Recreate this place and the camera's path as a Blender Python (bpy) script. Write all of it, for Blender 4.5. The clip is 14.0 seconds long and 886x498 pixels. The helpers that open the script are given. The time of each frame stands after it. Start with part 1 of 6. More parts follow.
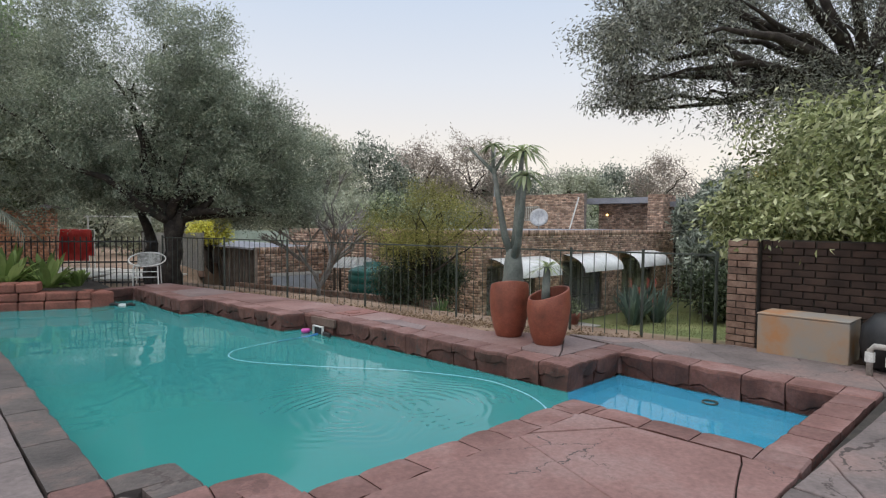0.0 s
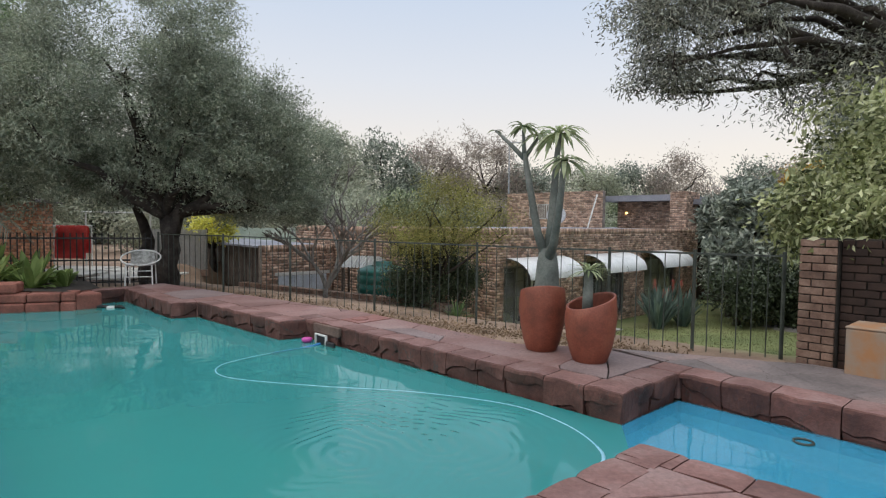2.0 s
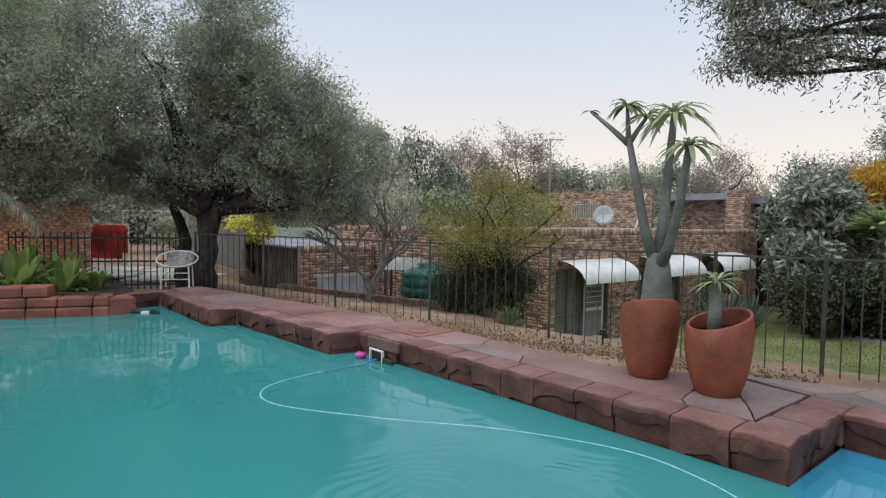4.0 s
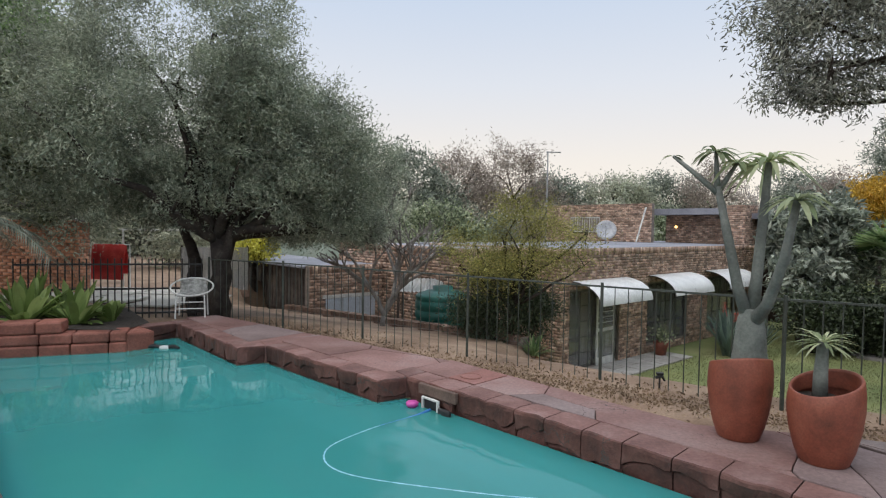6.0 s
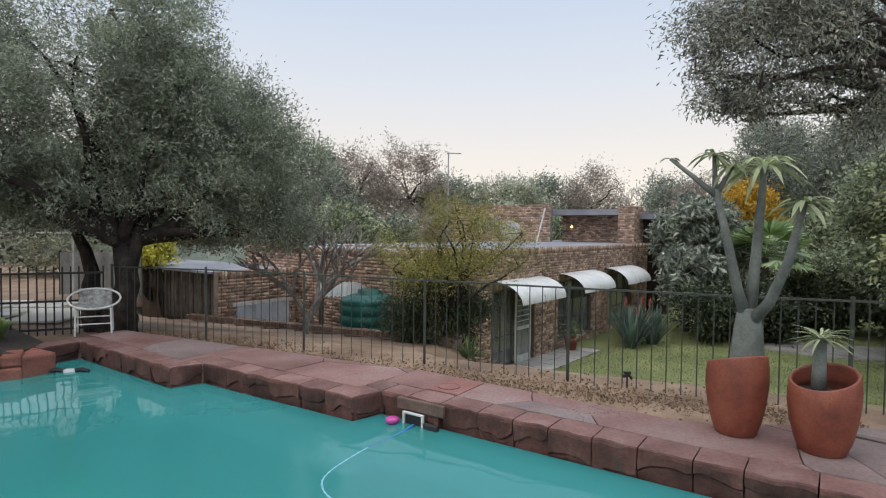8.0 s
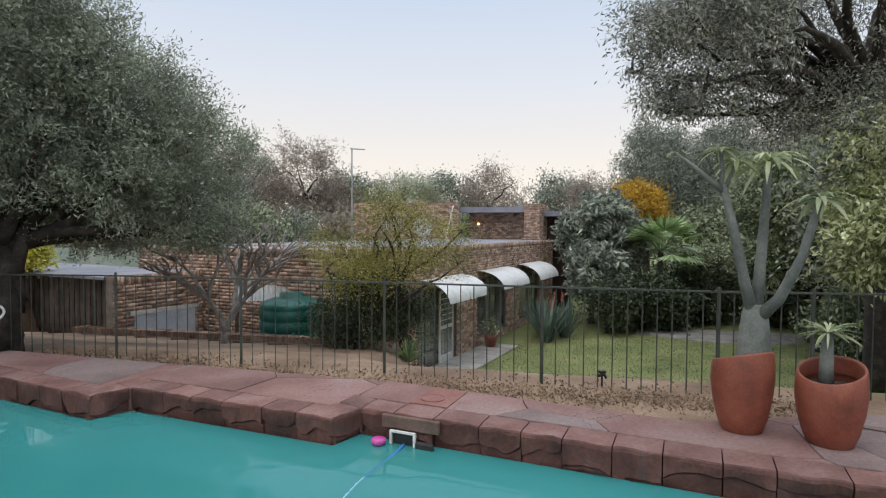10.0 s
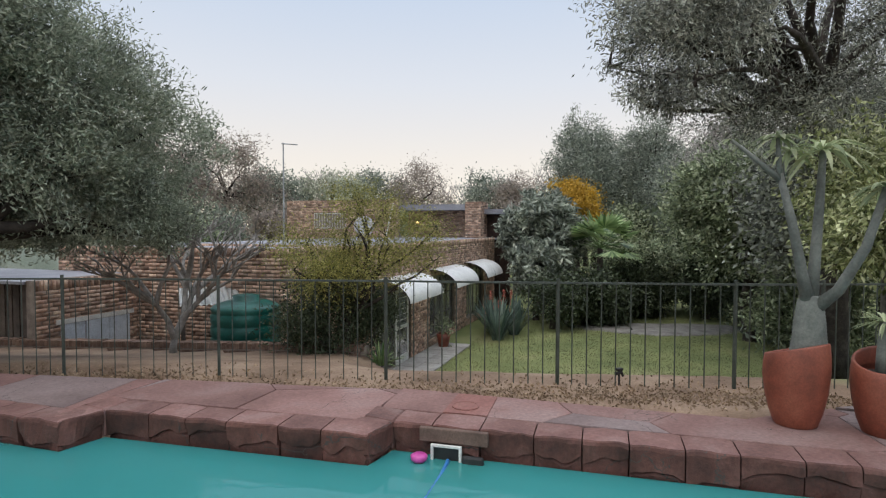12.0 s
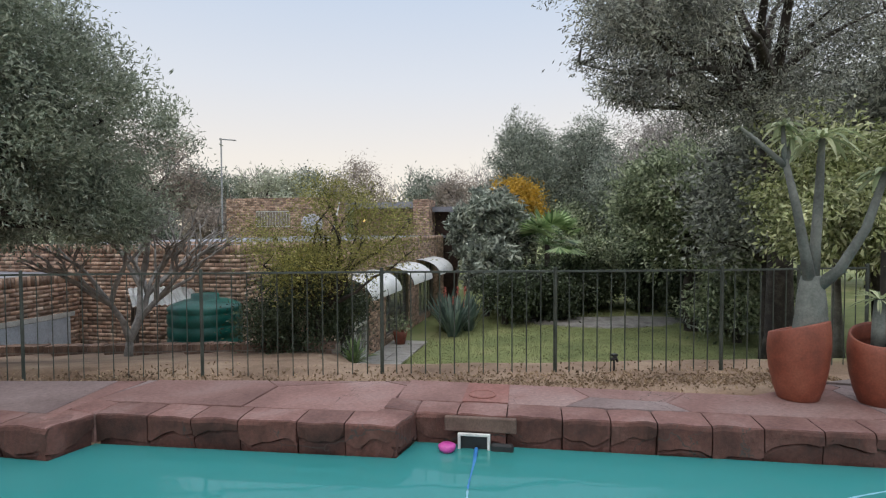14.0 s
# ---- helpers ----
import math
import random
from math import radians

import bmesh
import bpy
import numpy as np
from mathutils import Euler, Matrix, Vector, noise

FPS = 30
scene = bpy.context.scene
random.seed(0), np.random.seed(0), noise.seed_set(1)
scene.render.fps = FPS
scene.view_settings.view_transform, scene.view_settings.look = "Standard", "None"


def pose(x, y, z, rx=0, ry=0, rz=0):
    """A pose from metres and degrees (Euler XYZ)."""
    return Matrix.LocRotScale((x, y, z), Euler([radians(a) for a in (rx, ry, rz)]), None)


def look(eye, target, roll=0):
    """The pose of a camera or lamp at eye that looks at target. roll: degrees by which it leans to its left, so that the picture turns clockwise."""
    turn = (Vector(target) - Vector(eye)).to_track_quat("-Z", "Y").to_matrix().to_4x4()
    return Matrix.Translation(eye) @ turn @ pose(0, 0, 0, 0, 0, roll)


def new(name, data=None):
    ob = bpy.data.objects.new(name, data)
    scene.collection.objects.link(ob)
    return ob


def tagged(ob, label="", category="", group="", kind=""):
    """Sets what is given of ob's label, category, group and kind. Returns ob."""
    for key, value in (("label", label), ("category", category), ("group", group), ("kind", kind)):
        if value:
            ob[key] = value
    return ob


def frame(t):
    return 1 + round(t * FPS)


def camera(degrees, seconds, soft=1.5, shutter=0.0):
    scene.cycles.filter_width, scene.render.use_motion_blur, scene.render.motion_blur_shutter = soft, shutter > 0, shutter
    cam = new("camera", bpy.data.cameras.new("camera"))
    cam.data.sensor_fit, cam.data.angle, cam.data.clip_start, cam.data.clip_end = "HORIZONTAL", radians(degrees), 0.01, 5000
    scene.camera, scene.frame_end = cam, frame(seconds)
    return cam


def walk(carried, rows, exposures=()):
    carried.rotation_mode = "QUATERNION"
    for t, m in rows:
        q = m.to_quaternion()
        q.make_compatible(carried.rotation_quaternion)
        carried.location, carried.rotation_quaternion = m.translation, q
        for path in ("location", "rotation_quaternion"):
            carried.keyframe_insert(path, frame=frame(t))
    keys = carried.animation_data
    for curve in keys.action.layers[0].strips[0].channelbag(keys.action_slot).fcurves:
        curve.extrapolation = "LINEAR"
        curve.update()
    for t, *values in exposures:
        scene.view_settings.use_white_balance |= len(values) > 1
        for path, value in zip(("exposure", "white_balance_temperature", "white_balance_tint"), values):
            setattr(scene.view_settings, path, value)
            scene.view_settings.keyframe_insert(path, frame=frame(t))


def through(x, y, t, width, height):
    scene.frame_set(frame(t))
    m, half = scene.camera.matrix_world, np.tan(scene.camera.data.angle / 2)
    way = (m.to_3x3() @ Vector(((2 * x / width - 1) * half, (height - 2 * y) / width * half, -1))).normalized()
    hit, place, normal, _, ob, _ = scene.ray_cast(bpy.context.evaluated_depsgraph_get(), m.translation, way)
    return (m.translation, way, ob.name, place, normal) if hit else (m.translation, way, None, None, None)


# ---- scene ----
cam = camera(75.6, 14.0, 1.2)
PATH = [
    (0, (0.649, -0.722, 1.399), (0.598, 1.275, 1.309), 0.5),
    (0.5, (0.657, -0.463, 1.388), (0.601, 1.534, 1.297), 0.6),
    (1, (0.635, -0.202, 1.368), (0.572, 1.795, 1.275), 0.7),
    (1.5, (0.586, 0.057, 1.355), (0.508, 2.053, 1.26), 0.7),
    (2, (0.502, 0.299, 1.355), (0.414, 2.295, 1.26), 0.7),
    (2.5, (0.418, 0.577, 1.34), (0.312, 2.572, 1.245), 0.7),
    (3, (0.315, 0.836, 1.315), (0.149, 2.827, 1.22), 0.7),
    (3.5, (0.147, 1.08, 1.293), (-0.047, 3.068, 1.195), 0.8),
    (6, (-0.865, 1.527, 1.711), (-1.003, 3.521, 1.637), 0.9),
    (6.5, (-1.125, 1.583, 1.708), (-1.144, 3.582, 1.637), 0.9),
    (7, (-1.391, 1.658, 1.729), (-1.293, 3.654, 1.659), 0.8),
    (9.5, (-2.461, 2.448, 1.712), (-1.948, 4.38, 1.642), 0.4),
    (10, (-2.671, 2.637, 1.714), (-2.039, 4.533, 1.641), 0.3),
    (10.5, (-2.879, 2.853, 1.727), (-2.151, 4.714, 1.653), 0.3),
    (11, (-3.086, 3.053, 1.708), (-2.3, 4.89, 1.636), 0.2),
    (11.5, (-3.295, 3.274, 1.698), (-2.446, 5.084, 1.624), 0.1),
    (12, (-3.462, 3.5, 1.641), (-2.571, 5.29, 1.567), 0.1),
    (12.5, (-3.606, 3.666, 1.584), (-2.666, 5.429, 1.511), -0.1),
    (13, (-3.756, 3.791, 1.545), (-2.783, 5.537, 1.473), -0.2),
    (13.5, (-3.944, 3.882, 1.502), (-2.915, 5.596, 1.44), -0.1),
    (14, (-4.057, 3.95, 1.514), (-2.965, 5.624, 1.441), -0.2),
]
EXPOSURES = [(0, 0.03), (2, 0.0), (6.5, 0.0), (9.5, 0.04), (11.5, 0.0), (14, -0.02)]
walk(cam, [(t, look(eye, target, roll)) for t, eye, target, roll in PATH], EXPOSURES)

# ---- light ----
world = bpy.data.worlds.new("world")
scene.world = world
world.use_nodes = True
wn = world.node_tree
wn.nodes.clear()
w_out = wn.nodes.new("ShaderNodeOutputWorld")
w_bg = wn.nodes.new("ShaderNodeBackground")
w_sky = wn.nodes.new("ShaderNodeTexSky")
w_sky.sky_type, w_sky.sun_disc = "NISHITA", False
SUN_EL, SUN_AZ = radians(60), radians(-125)
w_sky.sun_elevation, w_sky.sun_rotation = SUN_EL, SUN_AZ
w_sky.altitude, w_sky.dust_density = 1400, 0.6
w_bg.inputs["Strength"].default_value = 0.02
# thin even cloud veil that evens out the sky
w_coord = wn.nodes.new("ShaderNodeTexCoord")
w_sep = wn.nodes.new("ShaderNodeSeparateXYZ")
w_ramp = wn.nodes.new("ShaderNodeValToRGB")
w_ramp.color_ramp.elements[0].position, w_ramp.color_ramp.elements[0].color = 0.0, (1.06, 0.90, 0.74, 1)
w_ramp.color_ramp.elements[1].position, w_ramp.color_ramp.elements[1].color = 1.0, (1.85, 1.97, 2.15, 1)
for w_at, w_col in ((0.12, (0.99, 0.90, 0.80, 1)), (0.24, (0.84, 0.86, 0.90, 1)), (0.42, (0.62, 0.74, 0.92, 1))):
    w_ramp.color_ramp.elements.new(w_at).color = w_col
w_bg2 = wn.nodes.new("ShaderNodeBackground")
w_bg2.inputs["Strength"].default_value = 0.85
w_add = wn.nodes.new("ShaderNodeAddShader")
wn.links.new(w_coord.outputs["Generated"], w_sep.inputs[0])
wn.links.new(w_sep.outputs["Z"], w_ramp.inputs[0])
wn.links.new(w_ramp.outputs[0], w_bg2.inputs["Color"])
wn.links.new(w_sky.outputs[0], w_bg.inputs["Color"])
wn.links.new(w_bg.outputs[0], w_add.inputs[0])
wn.links.new(w_bg2.outputs[0], w_add.inputs[1])
wn.links.new(w_add.outputs[0], w_out.inputs["Surface"])
sun_data = bpy.data.lights.new("sun", "SUN")
sun_data.energy, sun_data.angle, sun_data.color = 1.1, radians(60), (1.0, 0.86, 0.72)
sun = new("sun", sun_data)
sun.matrix_world = look((30 * math.sin(SUN_AZ), 30 * math.cos(SUN_AZ), 30 * math.tan(SUN_EL)), (0, 0, 0))

# ---- materials ----


def node(tree, kind, **values):
    n = tree.nodes.new(kind)
    for key, value in values.items():
        n.inputs[key.replace("_", " ")].default_value = value
    return n


def ramp(tree, source, stops):
    r = tree.nodes.new("ShaderNodeValToRGB")
    while len(r.color_ramp.elements) < len(stops):
        r.color_ramp.elements.new(0.5)
    for e, (p, c) in zip(r.color_ramp.elements, stops):
        e.position, e.color = p, (*c, 1)
    tree.links.new(source, r.inputs[0])
    return r.outputs[0]


def mix(tree, a, b, fac, blend="MIX"):
    m = tree.nodes.new("ShaderNodeMix")
    m.data_type, m.blend_type = "RGBA", blend
    for sock, v in ((m.inputs[0], fac), (m.inputs[6], a), (m.inputs[7], b)):
        if hasattr(v, "is_linked"):
            tree.links.new(v, sock)
        else:
            sock.default_value = v if isinstance(v, (int, float)) else (*v, 1)
    return m.outputs[2]


def surface(name, dark, mid, light, scale=3.0, fine=40.0, rough=0.8, metal=0.0, bump=0.3, depth=0.01, vary="", amount=0.25, trans=0.0, spec=0.5):
    """A weathered surface: broad patches, fine grain, relief, and tone that differs from piece to piece."""
    m = bpy.data.materials.new(name)
    m.use_nodes = True
    t = m.node_tree
    b = t.nodes["Principled BSDF"]
    co = t.nodes.new("ShaderNodeTexCoord")
    big = node(t, "ShaderNodeTexNoise", Scale=scale, Detail=6.0, Roughness=0.6)
    small = node(t, "ShaderNodeTexNoise", Scale=fine, Detail=4.0, Roughness=0.7)
    geo = t.nodes.new("ShaderNodeNewGeometry")
    t.links.new(geo.outputs["Position"], big.inputs["Vector"])
    t.links.new(geo.outputs["Position"], small.inputs["Vector"])
    col = ramp(t, big.outputs[0], ((0.3, dark), (0.5, mid), (0.72, light)))
    grain = ramp(t, small.outputs[0], ((0.3, (0.62, 0.62, 0.62)), (0.7, (1.25, 1.25, 1.25))))
    col = mix(t, col, grain, 0.7, "MULTIPLY")
    if vary:
        if vary == "object":
            src = t.nodes.new("ShaderNodeObjectInfo").outputs["Random"]
        else:
            src = geo.outputs["Random Per Island"]
        tone = ramp(t, src, ((0.0, (1 - amount,) * 3), (1.0, (1 + amount,) * 3)))
        col = mix(t, col, tone, 1.0, "MULTIPLY")
    t.links.new(col, b.inputs["Base Color"])
    b.inputs["Roughness"].default_value = rough
    b.inputs["Metallic"].default_value = metal
    b.inputs["Specular IOR Level"].default_value = spec
    if bump:
        bp = node(t, "ShaderNodeBump", Strength=bump, Distance=depth)
        hh = mix(t, big.outputs[0], small.outputs[0], 0.5)
        t.links.new(hh, bp.inputs["Height"])
        t.links.new(bp.outputs[0], b.inputs["Normal"])
    return m


def cracked(m, scale, width=0.012):
    """Thin wandering cracks in a cast slab."""
    t = m.node_tree
    b = t.nodes["Principled BSDF"]
    col = b.inputs["Base Color"].links[0].from_socket
    geo = [n for n in t.nodes if n.type == "NEW_GEOMETRY"][0]
    warp = node(t, "ShaderNodeTexNoise", Scale=2.3, Detail=5.0, Roughness=0.65)
    t.links.new(geo.outputs["Position"], warp.inputs["Vector"])
    sc = t.nodes.new("ShaderNodeVectorMath")
    sc.operation = "MULTIPLY_ADD"
    t.links.new(warp.outputs["Color"], sc.inputs[0])
    sc.inputs[1].default_value = (0.55, 0.55, 0.0)
    t.links.new(geo.outputs["Position"], sc.inputs[2])
    vor = node(t, "ShaderNodeTexVoronoi", Scale=scale)
    vor.feature = "DISTANCE_TO_EDGE"
    t.links.new(sc.outputs[0], vor.inputs["Vector"])
    gate = node(t, "ShaderNodeTexNoise", Scale=1.1, Detail=2.0)
    t.links.new(geo.outputs["Position"], gate.inputs["Vector"])
    wid = node(t, "ShaderNodeMapRange", From_Min=0.42, From_Max=0.62, To_Min=0.0, To_Max=width * scale)
    t.links.new(gate.outputs[0], wid.inputs["Value"])
    less = t.nodes.new("ShaderNodeMath")
    less.operation = "LESS_THAN"
    t.links.new(vor.outputs["Distance"], less.inputs[0])
    t.links.new(wid.outputs[0], less.inputs[1])
    t.links.new(mix(t, col, (0.06, 0.045, 0.04), less.outputs[0]), b.inputs["Base Color"])
    return m


def leafy(name, dark, mid, light, rough=0.55, through=0.37):
    """Leaf: tone differs leaf by leaf, some light passes through the blade."""
    m = bpy.data.materials.new(name)
    m.use_nodes = True
    t = m.node_tree
    b = t.nodes["Principled BSDF"]
    geo = t.nodes.new("ShaderNodeNewGeometry")
    big = node(t, "ShaderNodeTexNoise", Scale=1.6, Detail=4.0)
    t.links.new(geo.outputs["Position"], big.inputs["Vector"])
    col = ramp(t, geo.outputs["Random Per Island"], ((0.0, dark), (0.55, mid), (1.0, light)))
    tone = ramp(t, big.outputs[0], ((0.3, (0.6, 0.6, 0.6)), (0.7, (1.35, 1.35, 1.28))))
    col = mix(t, col, tone, 1.0, "MULTIPLY")
    t.links.new(col, b.inputs["Base Color"])
    b.inputs["Roughness"].default_value = rough
    b.inputs["Specular IOR Level"].default_value = 0.3
    tr = t.nodes.new("ShaderNodeBsdfTranslucent")
    t.links.new(col, tr.inputs["Color"])
    mx = t.nodes.new("ShaderNodeMixShader")
    mx.inputs[0].default_value = through
    t.links.new(b.outputs[0], mx.inputs[1])
    t.links.new(tr.outputs[0], mx.inputs[2])
    t.links.new(mx.outputs[0], t.nodes["Material Output"].inputs["Surface"])
    return m


# coping sides: redder than the tops, and darkened further for overhead light
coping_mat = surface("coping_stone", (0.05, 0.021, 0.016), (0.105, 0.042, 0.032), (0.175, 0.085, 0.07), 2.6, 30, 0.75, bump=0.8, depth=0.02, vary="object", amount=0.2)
pale_coping_mat = surface("pale_coping_top", (0.115, 0.055, 0.046), (0.19, 0.098, 0.085), (0.255, 0.165, 0.15), 2.0, 28, 0.8, bump=0.5, depth=0.015, vary="object", amount=0.18)
slate_mat = surface("dark_stone_edge", (0.045, 0.038, 0.034), (0.10, 0.082, 0.074), (0.20, 0.125, 0.105), 2.2, 30, 0.7, bump=0.8, depth=0.02, vary="object", amount=0.2)
deck_mat = surface("deck_slab", (0.135, 0.068, 0.058), (0.215, 0.118, 0.104), (0.27, 0.19, 0.175), 0.9, 26, 0.8, bump=0.35, depth=0.015, vary="object", amount=0.18)
greydeck_mat = surface("weathered_slab", (0.085, 0.07, 0.065), (0.155, 0.125, 0.118), (0.245, 0.16, 0.14), 1.2, 26, 0.8, bump=0.4, depth=0.02, vary="object", amount=0.2)
mauve_mat = surface("grey_mauve_slab", (0.13, 0.09, 0.086), (0.20, 0.145, 0.138), (0.26, 0.205, 0.198), 1.1, 26, 0.8, bump=0.35, depth=0.015, vary="object", amount=0.15)
cracked(mauve_mat, 1.0, 0.0035)
cracked(deck_mat, 0.9, 0.0032)
cracked(coping_mat, 1.6, 0.006)
cracked(slate_mat, 1.8, 0.009)
cracked(greydeck_mat, 1.0, 0.008)
joint_mat = surface("dark_joint", (0.02, 0.018, 0.016), (0.04, 0.035, 0.03), (0.07, 0.06, 0.05), 6, 60, 0.95)
brick_mat = surface("clay_brick", (0.25, 0.155, 0.115), (0.43, 0.285, 0.21), (0.60, 0.48, 0.38), 5, 60, 0.85, bump=0.4, depth=0.006, vary="island", amount=0.5)
mortar_mat = surface("mortar", (0.15, 0.12, 0.10), (0.24, 0.20, 0.17), (0.34, 0.30, 0.26), 4, 80, 0.95)
# brick colour lowered to contain the shade of the overhanging foliage
shadebrick_mat = surface("shade_dark_brick", (0.024, 0.014, 0.011), (0.042, 0.024, 0.018), (0.07, 0.042, 0.031), 5, 60, 0.9, bump=0.4, depth=0.006, vary="object", amount=0.25)
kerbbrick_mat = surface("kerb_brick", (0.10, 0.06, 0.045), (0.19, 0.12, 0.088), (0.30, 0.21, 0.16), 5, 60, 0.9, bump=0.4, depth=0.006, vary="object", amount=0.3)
fence_mat = surface("fence_paint", (0.026, 0.034, 0.028), (0.045, 0.056, 0.046), (0.075, 0.09, 0.075), 5, 80, 0.5)
pot_mat = surface("terracotta", (0.12, 0.034, 0.02), (0.225, 0.06, 0.034), (0.29, 0.095, 0.056), 3.5, 60, 0.55, bump=0.15, depth=0.004)
potsoil_mat = surface("potting_soil", (0.012, 0.01, 0.008), (0.03, 0.023, 0.018), (0.07, 0.05, 0.04), 20, 90, 0.95, bump=0.8)
bark_mat = surface("bark", (0.016, 0.013, 0.011), (0.04, 0.032, 0.027), (0.09, 0.076, 0.064), 5, 30, 0.95, bump=0.9, depth=0.03)
greybark_mat = surface("grey_bark", (0.09, 0.08, 0.07), (0.18, 0.165, 0.15), (0.30, 0.28, 0.26), 4, 40, 0.9, bump=0.5)
succulent_mat = surface("succulent_skin", (0.075, 0.082, 0.073), (0.135, 0.146, 0.13), (0.22, 0.232, 0.205), 4, 45, 0.7, bump=0.5, depth=0.01)
olive_mat = leafy("olive_leaf", (0.17, 0.20, 0.15), (0.32, 0.36, 0.28), (0.53, 0.57, 0.475), 0.5, 0.4)
darkleaf_mat = leafy("dark_fine_leaf", (0.07, 0.075, 0.066), (0.25, 0.26, 0.225), (0.58, 0.60, 0.53), 0.45, 0.36)
shrub_mat = leafy("broad_leaf", (0.06, 0.08, 0.03), (0.36, 0.40, 0.19), (0.74, 0.76, 0.50), 0.35, 0.38)
acacia_mat = leafy("feathery_leaf", (0.13, 0.14, 0.042), (0.31, 0.305, 0.10), (0.50, 0.455, 0.17))
# pale grey-green: distance haze is mixed into this leaf colour
hazyleaf_mat = leafy("hazy_far_leaf", (0.30, 0.32, 0.25), (0.47, 0.49, 0.39), (0.60, 0.61, 0.50), 0.55, 0.5)
conifer_mat = leafy("conifer_leaf", (0.10, 0.12, 0.10), (0.26, 0.295, 0.245), (0.46, 0.49, 0.42), 0.5, 0.32)
greenleaf_mat = leafy("garden_leaf", (0.07, 0.09, 0.052), (0.27, 0.32, 0.20), (0.60, 0.64, 0.46), 0.4, 0.42)
# leaf colour darkened to carry the deep shade under the trees
shadedleaf_mat = leafy("leaf_with_shade", (0.02, 0.028, 0.016), (0.055, 0.075, 0.04), (0.13, 0.16, 0.10), 0.45, 0.2)
silver_mat = leafy("silver_leaf", (0.08, 0.095, 0.078), (0.28, 0.32, 0.265), (0.58, 0.61, 0.53), 0.4, 0.3)
yellow_mat = leafy("yellow_leaf", (0.36, 0.22, 0.03), (0.58, 0.36, 0.05), (0.68, 0.47, 0.10))
palm_mat = leafy("palm_leaf", (0.08, 0.15, 0.055), (0.22, 0.33, 0.14), (0.44, 0.54, 0.28), 0.4, 0.36)
agave_mat = leafy("agave_leaf", (0.09, 0.14, 0.04), (0.20, 0.28, 0.09), (0.36, 0.44, 0.18), 0.4)
# twigs of the skyline trees, paled to include haze
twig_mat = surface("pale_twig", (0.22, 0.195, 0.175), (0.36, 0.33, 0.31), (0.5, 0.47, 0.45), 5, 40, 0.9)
roof_mat = surface("roof_sheet", (0.15, 0.155, 0.18), (0.23, 0.235, 0.27), (0.33, 0.335, 0.37), 0.7, 20, 0.6)
whitesheet_mat = surface("white_sheet", (0.55, 0.56, 0.55), (0.72, 0.73, 0.72), (0.82, 0.82, 0.80), 2, 30, 0.4)
green_mat = surface("green_plastic", (0.003, 0.06, 0.05), (0.005, 0.10, 0.08), (0.01, 0.145, 0.115), 2, 30, 0.4)
darkwood_mat = surface("dark_timber", (0.045, 0.036, 0.03), (0.09, 0.072, 0.06), (0.14, 0.115, 0.095), 3, 40, 0.85, vary="object", amount=0.35)
whitemetal_mat = surface("white_metal", (0.5, 0.5, 0.48), (0.66, 0.66, 0.63), (0.78, 0.78, 0.75), 5, 50, 0.5)
greysteel_mat = surface("grey_steel", (0.25, 0.26, 0.27), (0.35, 0.36, 0.37), (0.45, 0.46, 0.47), 5, 50, 0.45)
black_mat = surface("black_plastic", (0.008, 0.008, 0.008), (0.015, 0.015, 0.016), (0.03, 0.03, 0.03), 5, 50, 0.5)
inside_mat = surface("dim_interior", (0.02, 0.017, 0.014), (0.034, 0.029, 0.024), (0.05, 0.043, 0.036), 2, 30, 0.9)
shell_mat = surface("pool_paint", (0.08, 0.36, 0.52), (0.11, 0.42, 0.58), (0.14, 0.48, 0.64), 1.0, 30, 0.6)
# floor coloured teal in place of light absorbed by the deep water
deep_mat = surface("teal_pool_floor", (0.02, 0.32, 0.30), (0.03, 0.38, 0.35), (0.045, 0.44, 0.40), 0.7, 30, 0.8)


